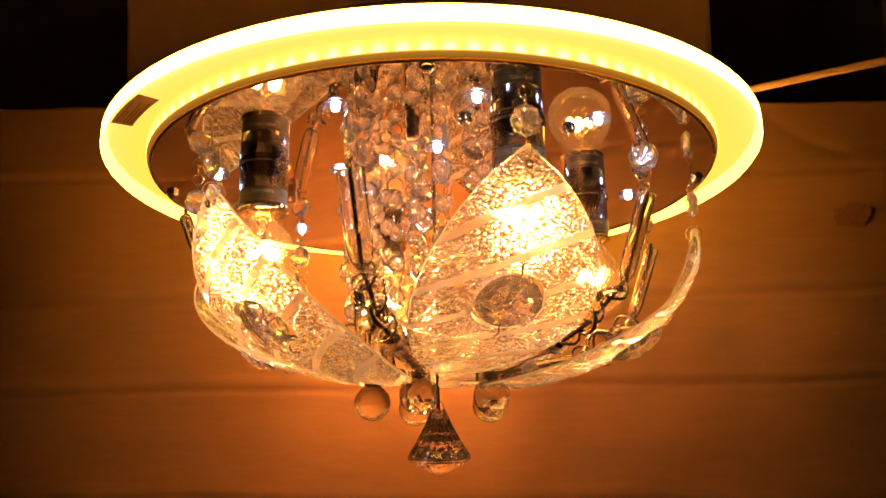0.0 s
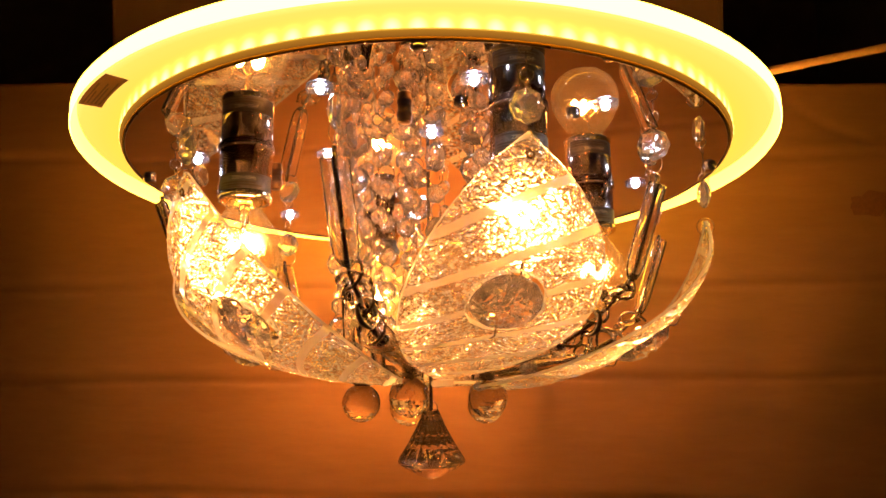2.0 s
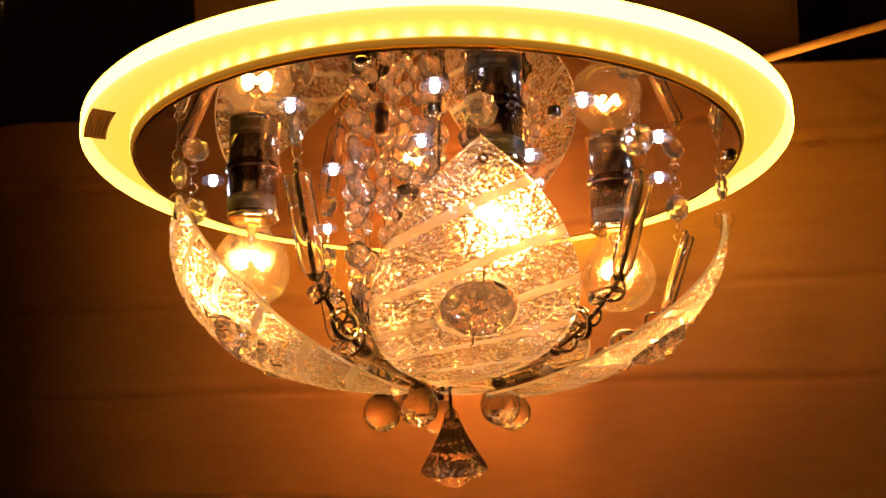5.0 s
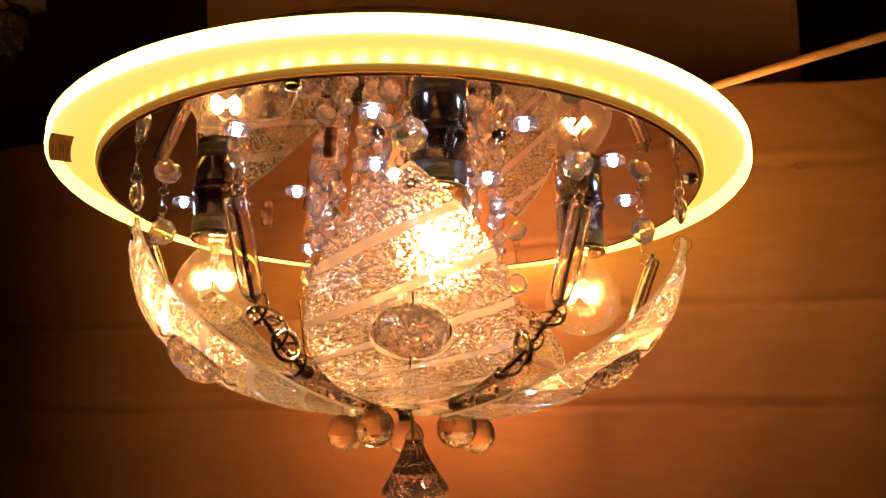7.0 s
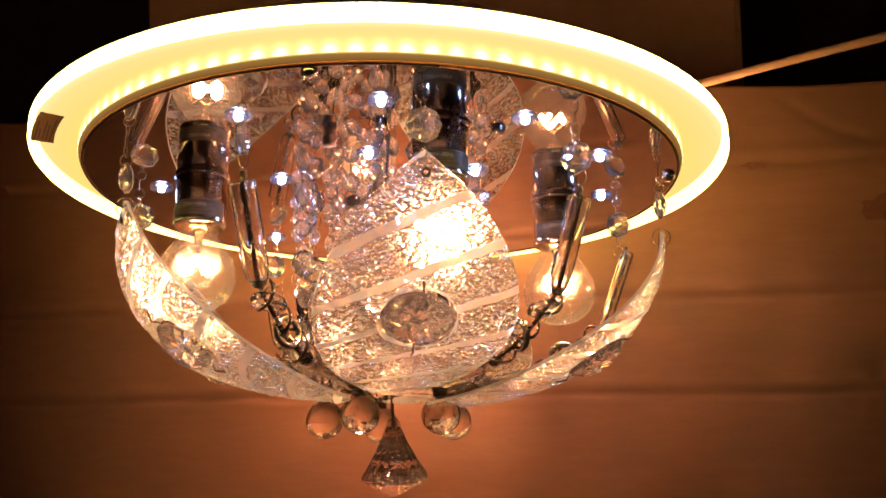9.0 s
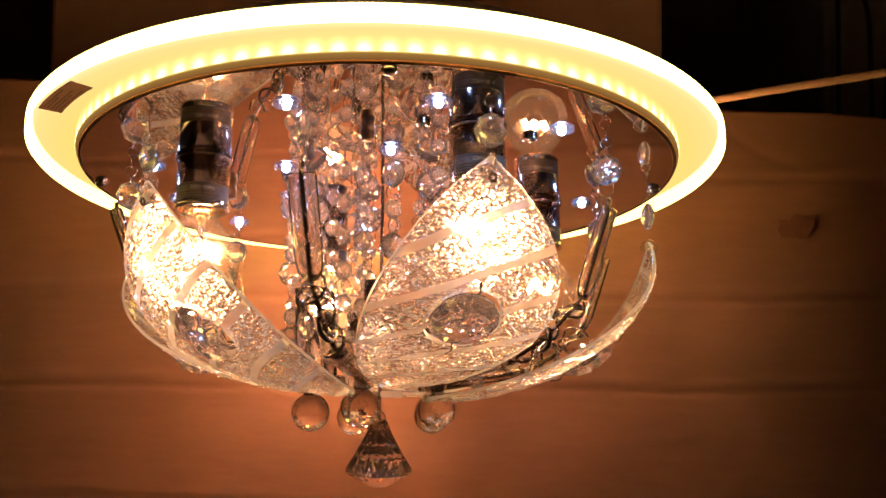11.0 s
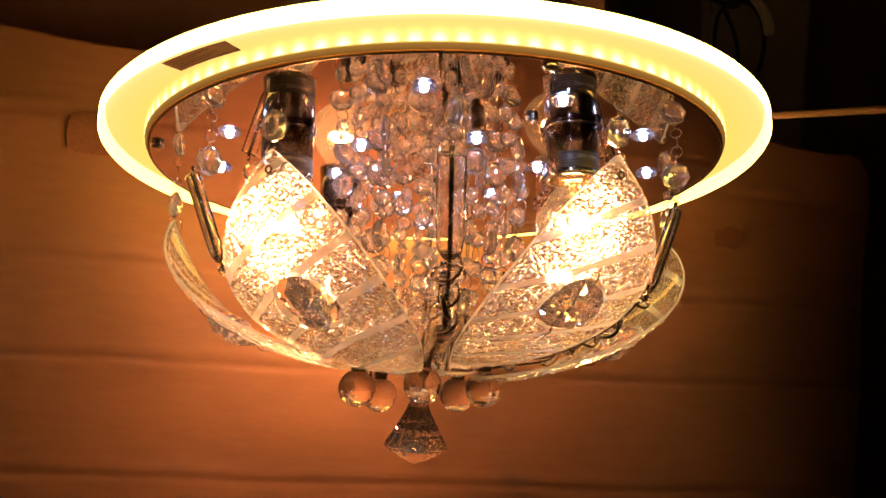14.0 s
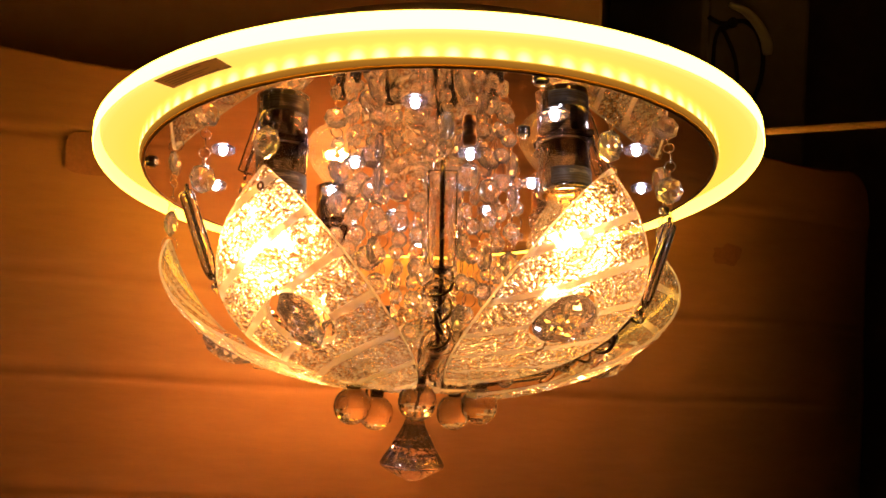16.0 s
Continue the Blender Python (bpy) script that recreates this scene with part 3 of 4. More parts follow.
SPOTS = [(0.162, a) for a in (-4.3, -35.0, -65.5, -97.5, -129.0, 26, 58, 90, 119, 146, 174)] + [(0.077, a) for a in (-105.0, -169.5, -43.0, 17.0, 77.0, 137.0)]
for k, (r, az) in enumerate(SPOTS):
    m = Matrix.Rotation(radians(az), 4, "Z") @ pose(r, 0, 0)
    if k == 0:
        collar.matrix_basis = m
    else:
        c = again(collar, m, lamp)
        again(core, Matrix(), c)

# four sockets with bulbs
BULBS = [(0.1285, -81.7), (0.131, -176.0), (0.131, 2.0), (0.138, 91.0)]


def lamp_holder(r, az):
    base = Matrix.Rotation(radians(az), 4, "Z") @ pose(r, 0, 0)
    bm = lathe(bmesh.new(), [(0.0, -0.0008), (0.0174, -0.0008), (0.0174, -0.0335), (0.0180, -0.0345), (0.0180, -0.0365), (0.0166, -0.0374), (0.0150, -0.0366), (0.0150, -0.028)], 40)
    so = part("socket", bm, MAT_SOCKET, lamp, "chrome-covered lamp holder", True)
    so.matrix_basis = base
    bm = lathe(bmesh.new(), [(0.0174, -0.0004), (0.0188, -0.0006), (0.0188, -0.0020), (0.0174, -0.0024)], 40)
    part("clamp_ring", bm, MAT_WIRE, so, "dark clamp ring", True)
    for s in (0, 180):
        bm = bmesh.new()
        lathe(bm, [(0.0, 0.0048), (0.0022, 0.0046), (0.0030, 0.003), (0.0030, 0.0)], 12, Matrix.Rotation(radians(s - az - 70), 4, "Z") @ pose(0.0172, 0, -0.0034, 0, 90, 0))
        part("clamp_screw", bm, MAT_WIRE, so, smooth=True)
    bm = lathe(bmesh.new(), [(0.0149, -0.0362), (0.0146, -0.0340), (0.0128, -0.0318), (0.0121, -0.0316)], 32)
    part("inner_sleeve", bm, MAT_BRASS, so, "brass screw sleeve lit by the bulb", True)
    lb = bmesh.new()
    lathe(lb, [(0.01765, -0.0215), (0.01765, -0.0325)], 36)
    dead = [f for f in lb.faces if math.atan2(f.calc_center_median().y, f.calc_center_median().x) % math.tau > 2.4]
    bmesh.ops.delete(lb, geom=dead, context="FACES")
    sticker = part("sticker", lb, MAT_LABEL, so, "silver foil sticker with fine print", True)
    sticker.matrix_basis = pose(0, 0, 0, 0, 0, -90 - az - 75)
    for k in range(4):
        pb = bmesh.new()
        z = (-0.0222, -0.0276, -0.0294, -0.0312)[k]
        n = (16, 13, 15, 9)[k]
        arc = [math.tau * 0.37 * (i + 1) / 19 for i in range(n)]
        va = [[pb.verts.new((0.01785 * math.cos(a), 0.01785 * math.sin(a), zz)) for a in arc] for zz in (z, z - 0.0010)]
        for i in range(n - 1):
            pb.faces.new((va[0][i], va[0][i + 1], va[1][i + 1], va[1][i]))
        part("print_bar", pb, MAT_INK, sticker)
    fc = bpy.data.curves.new("rating", "FONT")
    fc.body, fc.size, fc.align_x = "220V~50Hz", 0.0034, "CENTER"
    tmp = bpy.data.objects.new("rating", fc)
    flat_text = tmp.to_mesh()
    rt = bmesh.new()
    rt.from_mesh(flat_text)
    tmp.to_mesh_clear()
    bpy.data.objects.remove(tmp)
    bpy.data.curves.remove(fc)
    for v in rt.verts:
        a = 1.15 + v.co.x / 0.0180
        v.co = Vector((0.0180 * math.cos(a), 0.0180 * math.sin(a), -0.0262 + v.co.y))
    part("rating_text", rt, MAT_PRINT, sticker, "pale printed rating")
    # bulb
    prof = [(0.0120, -0.028), (0.0120, -0.038), (0.0122, -0.0425), (0.0160, -0.0480), (0.0216, -0.0560), (0.0256, -0.0645), (0.0269, -0.0715), (0.0260, -0.0790), (0.0222, -0.0868), (0.0158, -0.0925), (0.0080, -0.0957), (0.0, -0.0964)]
    bm = lathe(bmesh.new(), prof, 40)
    bulb = part("bulb", bm, MAT_BULB, so, "lit clear round bulb", True)
    bm = bmesh.new()
    pts = []
    for i in range(121):
        u = i / 120
        q, a = radians(-150 + 300 * u), 5 * math.tau * u
        sag = 0.0030 * math.cos(3 * q)
        pts.append(((0.0082 + 0.0011 * math.cos(6 * a)) * math.sin(q), (0.0082 + 0.0011 * math.cos(6 * a)) * math.cos(q), -0.0670 + sag + 0.0011 * math.sin(6 * a)))
    sweep(bm, pts, 0.0015, 6)
    part("filament", bm, {2.0: MAT_RIGHT_FILAMENT, -176.0: MAT_LEFT_FILAMENT, -81.7: MAT_FRONT_FILAMENT, 91.0: MAT_BACK_FILAMENT}[az], so, "glowing filament", True)
    bm = bmesh.new()
    lathe(bm, [(0.0055, -0.038), (0.0035, -0.044), (0.0024, -0.052), (0.0018, -0.056), (0.0, -0.0565)], 12)
    part("glass_stem", bm, MAT_TUBE, so, "clear glass stem", True)
    for s in (-1, 1):
        bm = sweep(bmesh.new(), [(0.0012 * s, 0, -0.054), (0.004 * s, 0, -0.058), (0.0078 * s, 0, -0.0615)], 0.00025, 5)
        part("lead_wire", bm, MAT_RINGWIRE, so)
    return so


for r, az in BULBS:
    lamp_holder(r, az)

# cut crystal pieces, shared meshes


BRILLIANT = ((0.26, 1.0, 0.0), (0.50, 0.86, 0.5), (0.80, 0.50, 0.0), (1.0, 0.16, 0.5))
STAR = ((0.10, 1.0, 0.0), (0.60, 0.78, 0.5), (1.0, 0.24, 0.0))


def octagon_mesh(R, t, tiers):
    """A cut octagon bead: small flat table, star facets, kites and a narrow girdle on both sides."""
    bm = bmesh.new()
    sides = []
    for s in (1, -1):
        sides.append([[bm.verts.new((q * R * math.cos(math.tau * (i + turn) / 8), s * z * t, q * R * math.sin(math.tau * (i + turn) / 8))) for i in range(8)] for q, z, turn in tiers])
    for side in sides:
        bm.faces.new(side[0])
        for k in range(len(tiers) - 1):
            inner, outer = side[k], side[k + 1]
            late = 1 if tiers[k][2] == 0.0 else 0
            for i in range(8):
                j = (i + 1) % 8
                bm.faces.new((inner[i], inner[j], outer[i if late else j]))
                bm.faces.new((outer[i], outer[j], inner[j if late else i]))
    for i in range(8):
        j = (i + 1) % 8
        bm.faces.new((sides[0][-1][i], sides[0][-1][j], sides[1][-1][j], sides[1][-1][i]))
    bmesh.ops.recalc_face_normals(bm, faces=bm.faces[:])
    return bm


def drop_mesh(R, h):
    bm = lathe(bmesh.new(), [(0.0, 0.5 * h), (0.34 * R, 0.42 * h), (0.85 * R, 0.08 * h), (R, -0.08 * h), (0.8 * R, -0.3 * h), (0.35 * R, -0.46 * h), (0.0, -0.5 * h)], 8)
    return bm


seed_parts = {}


def piece(kind, m, parent, spin=0.0):
    """One shared-mesh piece: octagon, small octagon, drop or wire link."""
    m = m @ Matrix.Rotation(spin, 4, "Z")
    if kind in seed_parts:
        return again(seed_parts[kind], m, parent)
    if kind == "crystal_octagon":
        ob = part(kind, octagon_mesh(0.0100, 0.0046, STAR), MAT_OCTAGON, parent)
    elif kind == "small_crystal":
        ob = part(kind, octagon_mesh(0.0067, 0.0044, BRILLIANT), MAT_CRYSTAL, parent)
    elif kind == "crystal_drop":
        ob = part(kind, drop_mesh(0.0075, 0.022), MAT_CRYSTAL, parent)
    elif kind == "strand_ring":
        ob = part(kind, torus(bmesh.new(), 0.0054, 0.00036, Matrix.Rotation(radians(90), 4, "X"), 18, 5), MAT_RINGWIRE, parent, smooth=True)
    elif kind == "wire_link":
        ob = part(kind, torus(bmesh.new(), 0.0038, 0.00032, Matrix.Rotation(radians(90), 4, "X"), 14, 5), MAT_RINGWIRE, parent, smooth=True)
    else:
        ob = part(kind, torus(bmesh.new(), 0.0060, 0.00035, Matrix.Rotation(radians(90), 4, "X"), 18, 5), MAT_RINGWIRE, parent, smooth=True)
    ob.matrix_basis = m
    seed_parts[kind] = ob
    return ob


rnd = random.Random(7)


def at(p, spin=0.0):
    return Matrix.Translation(p) @ PLUMB @ Matrix.Rotation(spin, 4, "Z")


def strand(r, az, z0, z1, kinds, step, name="bead_strand", label=""):
    """A chain of crystals and wire links that hangs plumb from the plate."""
    hook = sweep(bmesh.new(), [hang(r, az, 0.0), hang(r, az, -0.002), hang(r, az, z0)], 0.0004, 5)
    ob = part(name, hook, MAT_RINGWIRE, lamp, label)
    # a strand keeps the shift of its own hook
    base = hang(r, az, 0.0)
    z, k = z0, 0
    while z > z1:
        kind = kinds[k % len(kinds)]
        size = {"crystal_octagon": 0.0090, "small_crystal": 0.0065, "strand_ring": 0.0056, "crystal_drop": 0.011, "wire_link": 0.0038, "large_link": 0.0060}[kind]
        p = base + Vector((-SX * (z - size), -SY * (z - size), z - size))
        piece(kind, at(p), ob, rnd.uniform(0, math.pi))
        z -= 2 * size * step
        k += 1
    return ob


# curtain of strands in the middle: crystals and wire rings by turns
SMALL = ("small_crystal", "strand_ring")
MIXED = ("crystal_octagon", "strand_ring", "small_crystal", "strand_ring")
for i in range(13):
    az = 360 * i / 13 + 8
    strand(0.070 + 0.007 * rnd.uniform(-1, 1), az, -0.004, -0.122 - 0.020 * rnd.random(), MIXED if i % 2 == 1 else SMALL, 0.90)
for i in range(7):
    strand(0.054, 360 * i / 7 + 31, -0.004, -0.085 - 0.045 * rnd.random(), MIXED if i % 2 else SMALL, 0.90)
for i in range(5):
    strand(0.036, 72 * i + 20, -0.004, -0.105 - 0.025 * rnd.random(), SMALL, 0.90)

# thin glass rods under the strands
for i in range(6):
    az = 60 * i + 25
    bm = bmesh.new()
    p0, p1 = hang(0.054, az, -0.098), hang(0.046, az, -0.148)
    hollow(bm, [p0, p0.lerp(p1, 0.5), p0.lerp(p1, 0.94), p1], [0.0046, 0.0046, 0.0044, 0.0030], 0.0012, 16)
    part("glass_rod", bm, MAT_TUBE, lamp, "thin clear glass rod", True)
for i in range(7):
    az = 360 * i / 7 - 12
    low = -0.140 - 0.006 * (i % 3)
    p0, p1 = hang(0.066, az, -0.082), hang(0.064, az, low)
    bm = hollow(bmesh.new(), [p0, p0.lerp(p1, 0.5), p0.lerp(p1, 0.95), p1], [0.0042, 0.0042, 0.0040, 0.0026], 0.0011, 16)
    part("glass_rod", bm, MAT_TUBE, lamp, "thin clear glass rod", True)

# hammered glass leaves
# azimuth of the tip, how far the tip is out and up, swing outwards in degrees, turn towards the foot
LEAVES = [(-90.0, 0.0, 0.0, 0.0, 1.5), (-158.0, 0.0, 0.0, 1.2, -3.0), (-20.0, 0.0115, -0.005, 0.6, 0.0), (139.5, 0.017, 0.002, 0.5, 0.0), (56.0, 0.006, 0.0, 0.0, 0.0)]
TIP_R, TIP_Z, BOWL = 0.1840, -0.0384, 0.1130


def bowl(th):
    c, s = max(0.0, math.cos(th)) ** 0.85, math.sin(th) ** 0.85
    return TIP_R * c, TIP_Z - BOWL * s


TH = [radians(84) * i / 400 for i in range(401)]
ARC = [0.0]
for a, b in zip(TH, TH[1:]):
    (r0, z0), (r1, z1) = bowl(a), bowl(b)
    ARC.append(ARC[-1] + math.hypot(r1 - r0, z1 - z0))
LENGTH = ARC[-1]


def bowl_at(length):
    k = min(range(401), key=lambda i: abs(ARC[i] - length))
    return bowl(TH[k])


def half_width(s):
    if s < 0.46:
        x = s / 0.46
        return 0.0612 * (1 - (1 - x) ** 2.15)
    return 0.0612 * (1 - 0.86 * ((s - 0.46) / 0.54) ** 1.7)



def leaf_point(leaf, length, across, push=0.0):
    """A place on a leaf: length from the tip, metres across, metres outward."""
    r, z = bowl_at(max(0.0, min(LENGTH, length)))
    r1, z1 = bowl_at(max(0.0, min(LENGTH, length + 0.004)))
    r0, z0 = bowl_at(max(0.0, min(LENGTH, length - 0.004)))
    nr, nz = -(z1 - z0), (r1 - r0)
    q = math.hypot(nr, nz) or 1
    nr, nz = nr / q, nz / q
    curve = max(0.10, r)
    a = across / curve
    rr = r - curve * (1 - math.cos(a)) * 0.75
    p = Vector((rr + nr * push, curve * math.sin(a), z + nz * push))
    az, out, up, swing, turn = leaf
    dr, dz, q = p.x - TIP_R, p.z - TIP_Z, radians(swing)
    p.x, p.z = TIP_R + out * (1 - 0.6 * length / LENGTH) + dr * math.cos(q) - dz * math.sin(q), TIP_Z + up + dr * math.sin(q) + dz * math.cos(q)
    az += turn * min(1.0, length / (0.5 * LENGTH))
    c, s = math.cos(radians(az)), math.sin(radians(az))
    return Vector((c * p.x - s * p.y, s * p.x + c * p.y, p.z))


MED_L = min(ARC, key=lambda q: abs(bowl(TH[ARC.index(q)])[1] + 0.1225))
HOLE = 0.0235


def glass_leaf(leaf, seed):
    az = leaf[0]
    bm = bmesh.new()
    uvl = bm.loops.layers.uv.new("UVMap")
    NU, NV = 84, 36
    flat = {}
    for i in range(NU + 1):
        s = (i / NU) ** 1.0
        L = s * LENGTH
        w = half_width(s)
        for j in range(NV + 1):
            flat[i, j] = [w * (2 * j / NV - 1), L]
    inside = lambda p: math.hypot(p[0], p[1] - MED_L) < HOLE
    faces = [(i, j) for i in range(NU) for j in range(NV) if not inside([sum(flat[a][k] for a in ((i, j), (i + 1, j), (i, j + 1), (i + 1, j + 1))) / 4 for k in (0, 1)])]
    used = {v for i, j in faces for v in ((i, j), (i + 1, j), (i + 1, j + 1), (i, j + 1))}
    count = {}
    for i, j in faces:
        for v in ((i, j), (i + 1, j), (i + 1, j + 1), (i, j + 1)):
            count[v] = count.get(v, 0) + 1
    for v in used:
        d = math.hypot(flat[v][0], flat[v][1] - MED_L)
        if d < HOLE * 1.12 and count[v] < 4:
            k = HOLE / max(d, 1e-6)
            flat[v] = [flat[v][0] * k, MED_L + (flat[v][1] - MED_L) * k]
    vs = {}
    for v in used:
        x, L = flat[v]
        edge = 1 - abs(2 * v[1] / NV - 1)
        thick = 0.0042 * min(1.0, 0.45 + 4 * edge)
        rough = 0.0011 * noise.noise((x * 160 + seed, L * 160, seed)) if 0 < v[1] < NV else 0
        vs[0, v] = bm.verts.new(leaf_point(leaf, L, x, thick / 2 + rough))
        vs[1, v] = bm.verts.new(leaf_point(leaf, L, x, -thick / 2))

    def face(keys):
        f = bm.faces.new([vs[k] for k in keys])
        for lp, k in zip(f.loops, keys):
            lp[uvl].uv = (flat[k[1]][0] + seed, flat[k[1]][1])
        f.smooth = True
        return f

    fs = set(faces)
    for i, j in faces:
        a, b, c, d = (i, j), (i + 1, j), (i + 1, j + 1), (i, j + 1)
        face([(0, a), (0, b), (0, c), (0, d)])
        face([(1, d), (1, c), (1, b), (1, a)]).material_index = 2
        for nb, (p, q) in (((i - 1, j), (d, a)), ((i + 1, j), (b, c)), ((i, j - 1), (a, b)), ((i, j + 1), (c, d))):
            if nb not in fs:
                side = face([(0, q), (0, p), (1, p), (1, q)])
                side.material_index, side.smooth = 1, False
    bmesh.ops.remove_doubles(bm, verts=bm.verts[:], dist=0.00005)
    bmesh.ops.recalc_face_normals(bm, faces=bm.faces[:])
    ob = part("glass_leaf", bm, MAT_LEAF, lamp, "hammered clear glass leaf with frosted slanting bands")
    ob.data.materials.append(MAT_LEAF_EDGE)
    ob.data.materials.append(MAT_LEAF_BACK)
    # medallion in the opening, on a wire
    c = leaf_point(leaf, MED_L, 0, 0.0)
    up, dn = leaf_point(leaf, MED_L - 0.02, 0), leaf_point(leaf, MED_L + 0.02, 0)
    yv = (up - dn).normalized()
    nv = (leaf_point(leaf, MED_L, 0, 0.01) - c).normalized()
    swing = {0: 8, 1: 48, 2: 6, 3: 12, 4: -20}[seed]
    xv = yv.cross(nv).normalized()
    frame_m = Matrix((xv, nv, yv)).transposed().to_4x4()
    mm = Matrix.Translation(c) @ frame_m @ Matrix.Rotation(radians(swing), 4, "Z")
    md = bmesh.new()
    R, t = 0.0212, 0.0092
    prof = [(0.0, t), (0.30 * R, t), (0.66 * R, 0.74 * t), (R, 0.14 * t), (R, -0.14 * t), (0.66 * R, -0.74 * t), (0.30 * R, -t), (0.0, -t)]
    rings = []
    for q, (rr, yy) in enumerate(prof[1:-1]):
        turn = 0.5 if q in (1, 4) else 0.0
        cut = random.Random(31 + q)
        wob = 0.0 if q in (2, 3) else 0.16
        rings.append([md.verts.new((rr * (1 + wob * cut.uniform(-1, 1)) * math.cos(math.tau * (i + turn) / 14), yy * (1 + wob * cut.uniform(-1, 1)), rr * (1 + wob * cut.uniform(-1, 1)) * math.sin(math.tau * (i + turn) / 14))) for i in range(14)])
    for loop, yy in ((rings[0], 0.92 * t), (rings[-1][::-1], -0.92 * t)):
        mid = md.verts.new((0.0012, yy, -0.0008))
        for a, b in zip(loop, loop[1:] + loop[:1]):
            md.faces.new((a, b, mid))
    for q, (ra, rb) in enumerate(zip(rings, rings[1:])):
        for i in range(14):
            j = (i + 1) % 14
            if q in (0, 3):
                md.faces.new((ra[i], ra[j], rb[i]))
                md.faces.new((ra[j], rb[j], rb[i]))
            elif q in (1, 4):
                md.faces.new((ra[i], ra[j], rb[j]))
                md.faces.new((ra[i], rb[j], rb[i]))
            else:
                md.faces.new((ra[i], ra[j], rb[j], rb[i]))
    bmesh.ops.recalc_face_normals(md, faces=md.faces[:])
    medal = part("medallion", md, MAT_MEDAL, ob, "round faceted clear crystal disc")
    medal.matrix_basis = mm
    for s in (-1, 1):
        w = sweep(bmesh.new(), [c + yv * s * 0.0205, c + yv * s * 0.0255 + nv * 0.003, leaf_point(leaf, MED_L - s * 0.031, 0, 0.0035)], 0.00055, 6)
        part("hook_wire", w, MAT_WIRE, ob)
    g0, g1 = leaf_point(leaf, 0.013, 0, 0.0), leaf_point(leaf, 0.013, 0, 0.01)
    eye = torus(bmesh.new(), 0.0021, 0.0008, Matrix.Translation(leaf_point(leaf, 0.013, 0, 0.0022)) @ (g1 - g0).to_track_quat("Z", "Y").to_matrix().to_4x4(), 14, 6)
    part("eyelet", eye, MAT_WIRE, ob, "dark drilled eyelet", True)
    # chain at the tip
    tip = leaf_point(leaf, 0.006, 0)
    piece("large_link", at(tip + Vector((0, 0, 0.002))), ob, radians(az))
    base = leaf_point(leaf, 0.004, 0) + Vector((-SX, -SY, 1)) * 0.036
    base.z = 0.0
    top = sweep(bmesh.new(), [base, base + Vector((SX, SY, -1)) * 0.006], 0.0004, 5)
    part("chain_hook", top, MAT_RINGWIRE, ob)
    piece("wire_link", at(base + Vector((SX, SY, -1)) * 0.008), ob, radians(az + 60))
    piece("wire_link", at(base + Vector((SX, SY, -1)) * 0.0135), ob, radians(az + 150))
    piece("crystal_octagon", at(base + Vector((SX, SY, -1)) * 0.0245), ob, radians(az + 90))
    return ob


for k, leaf in enumerate(LEAVES):
    glass_leaf(leaf, k)

# bent glass tubes with chrome wire between the leaves
# azimuth, how far out and up each one hangs, and how far round its ball hangs
TUBES = [(-123.5, 0.002, -0.003, 0.0), (-55.3, 0.002, -0.002, 0.0), (-3.0, 0.006, 0.0, 21.0), (116.0, 0.006, 0.004, -22.0), (173.0, 0.010, 0.012, -6.0)]


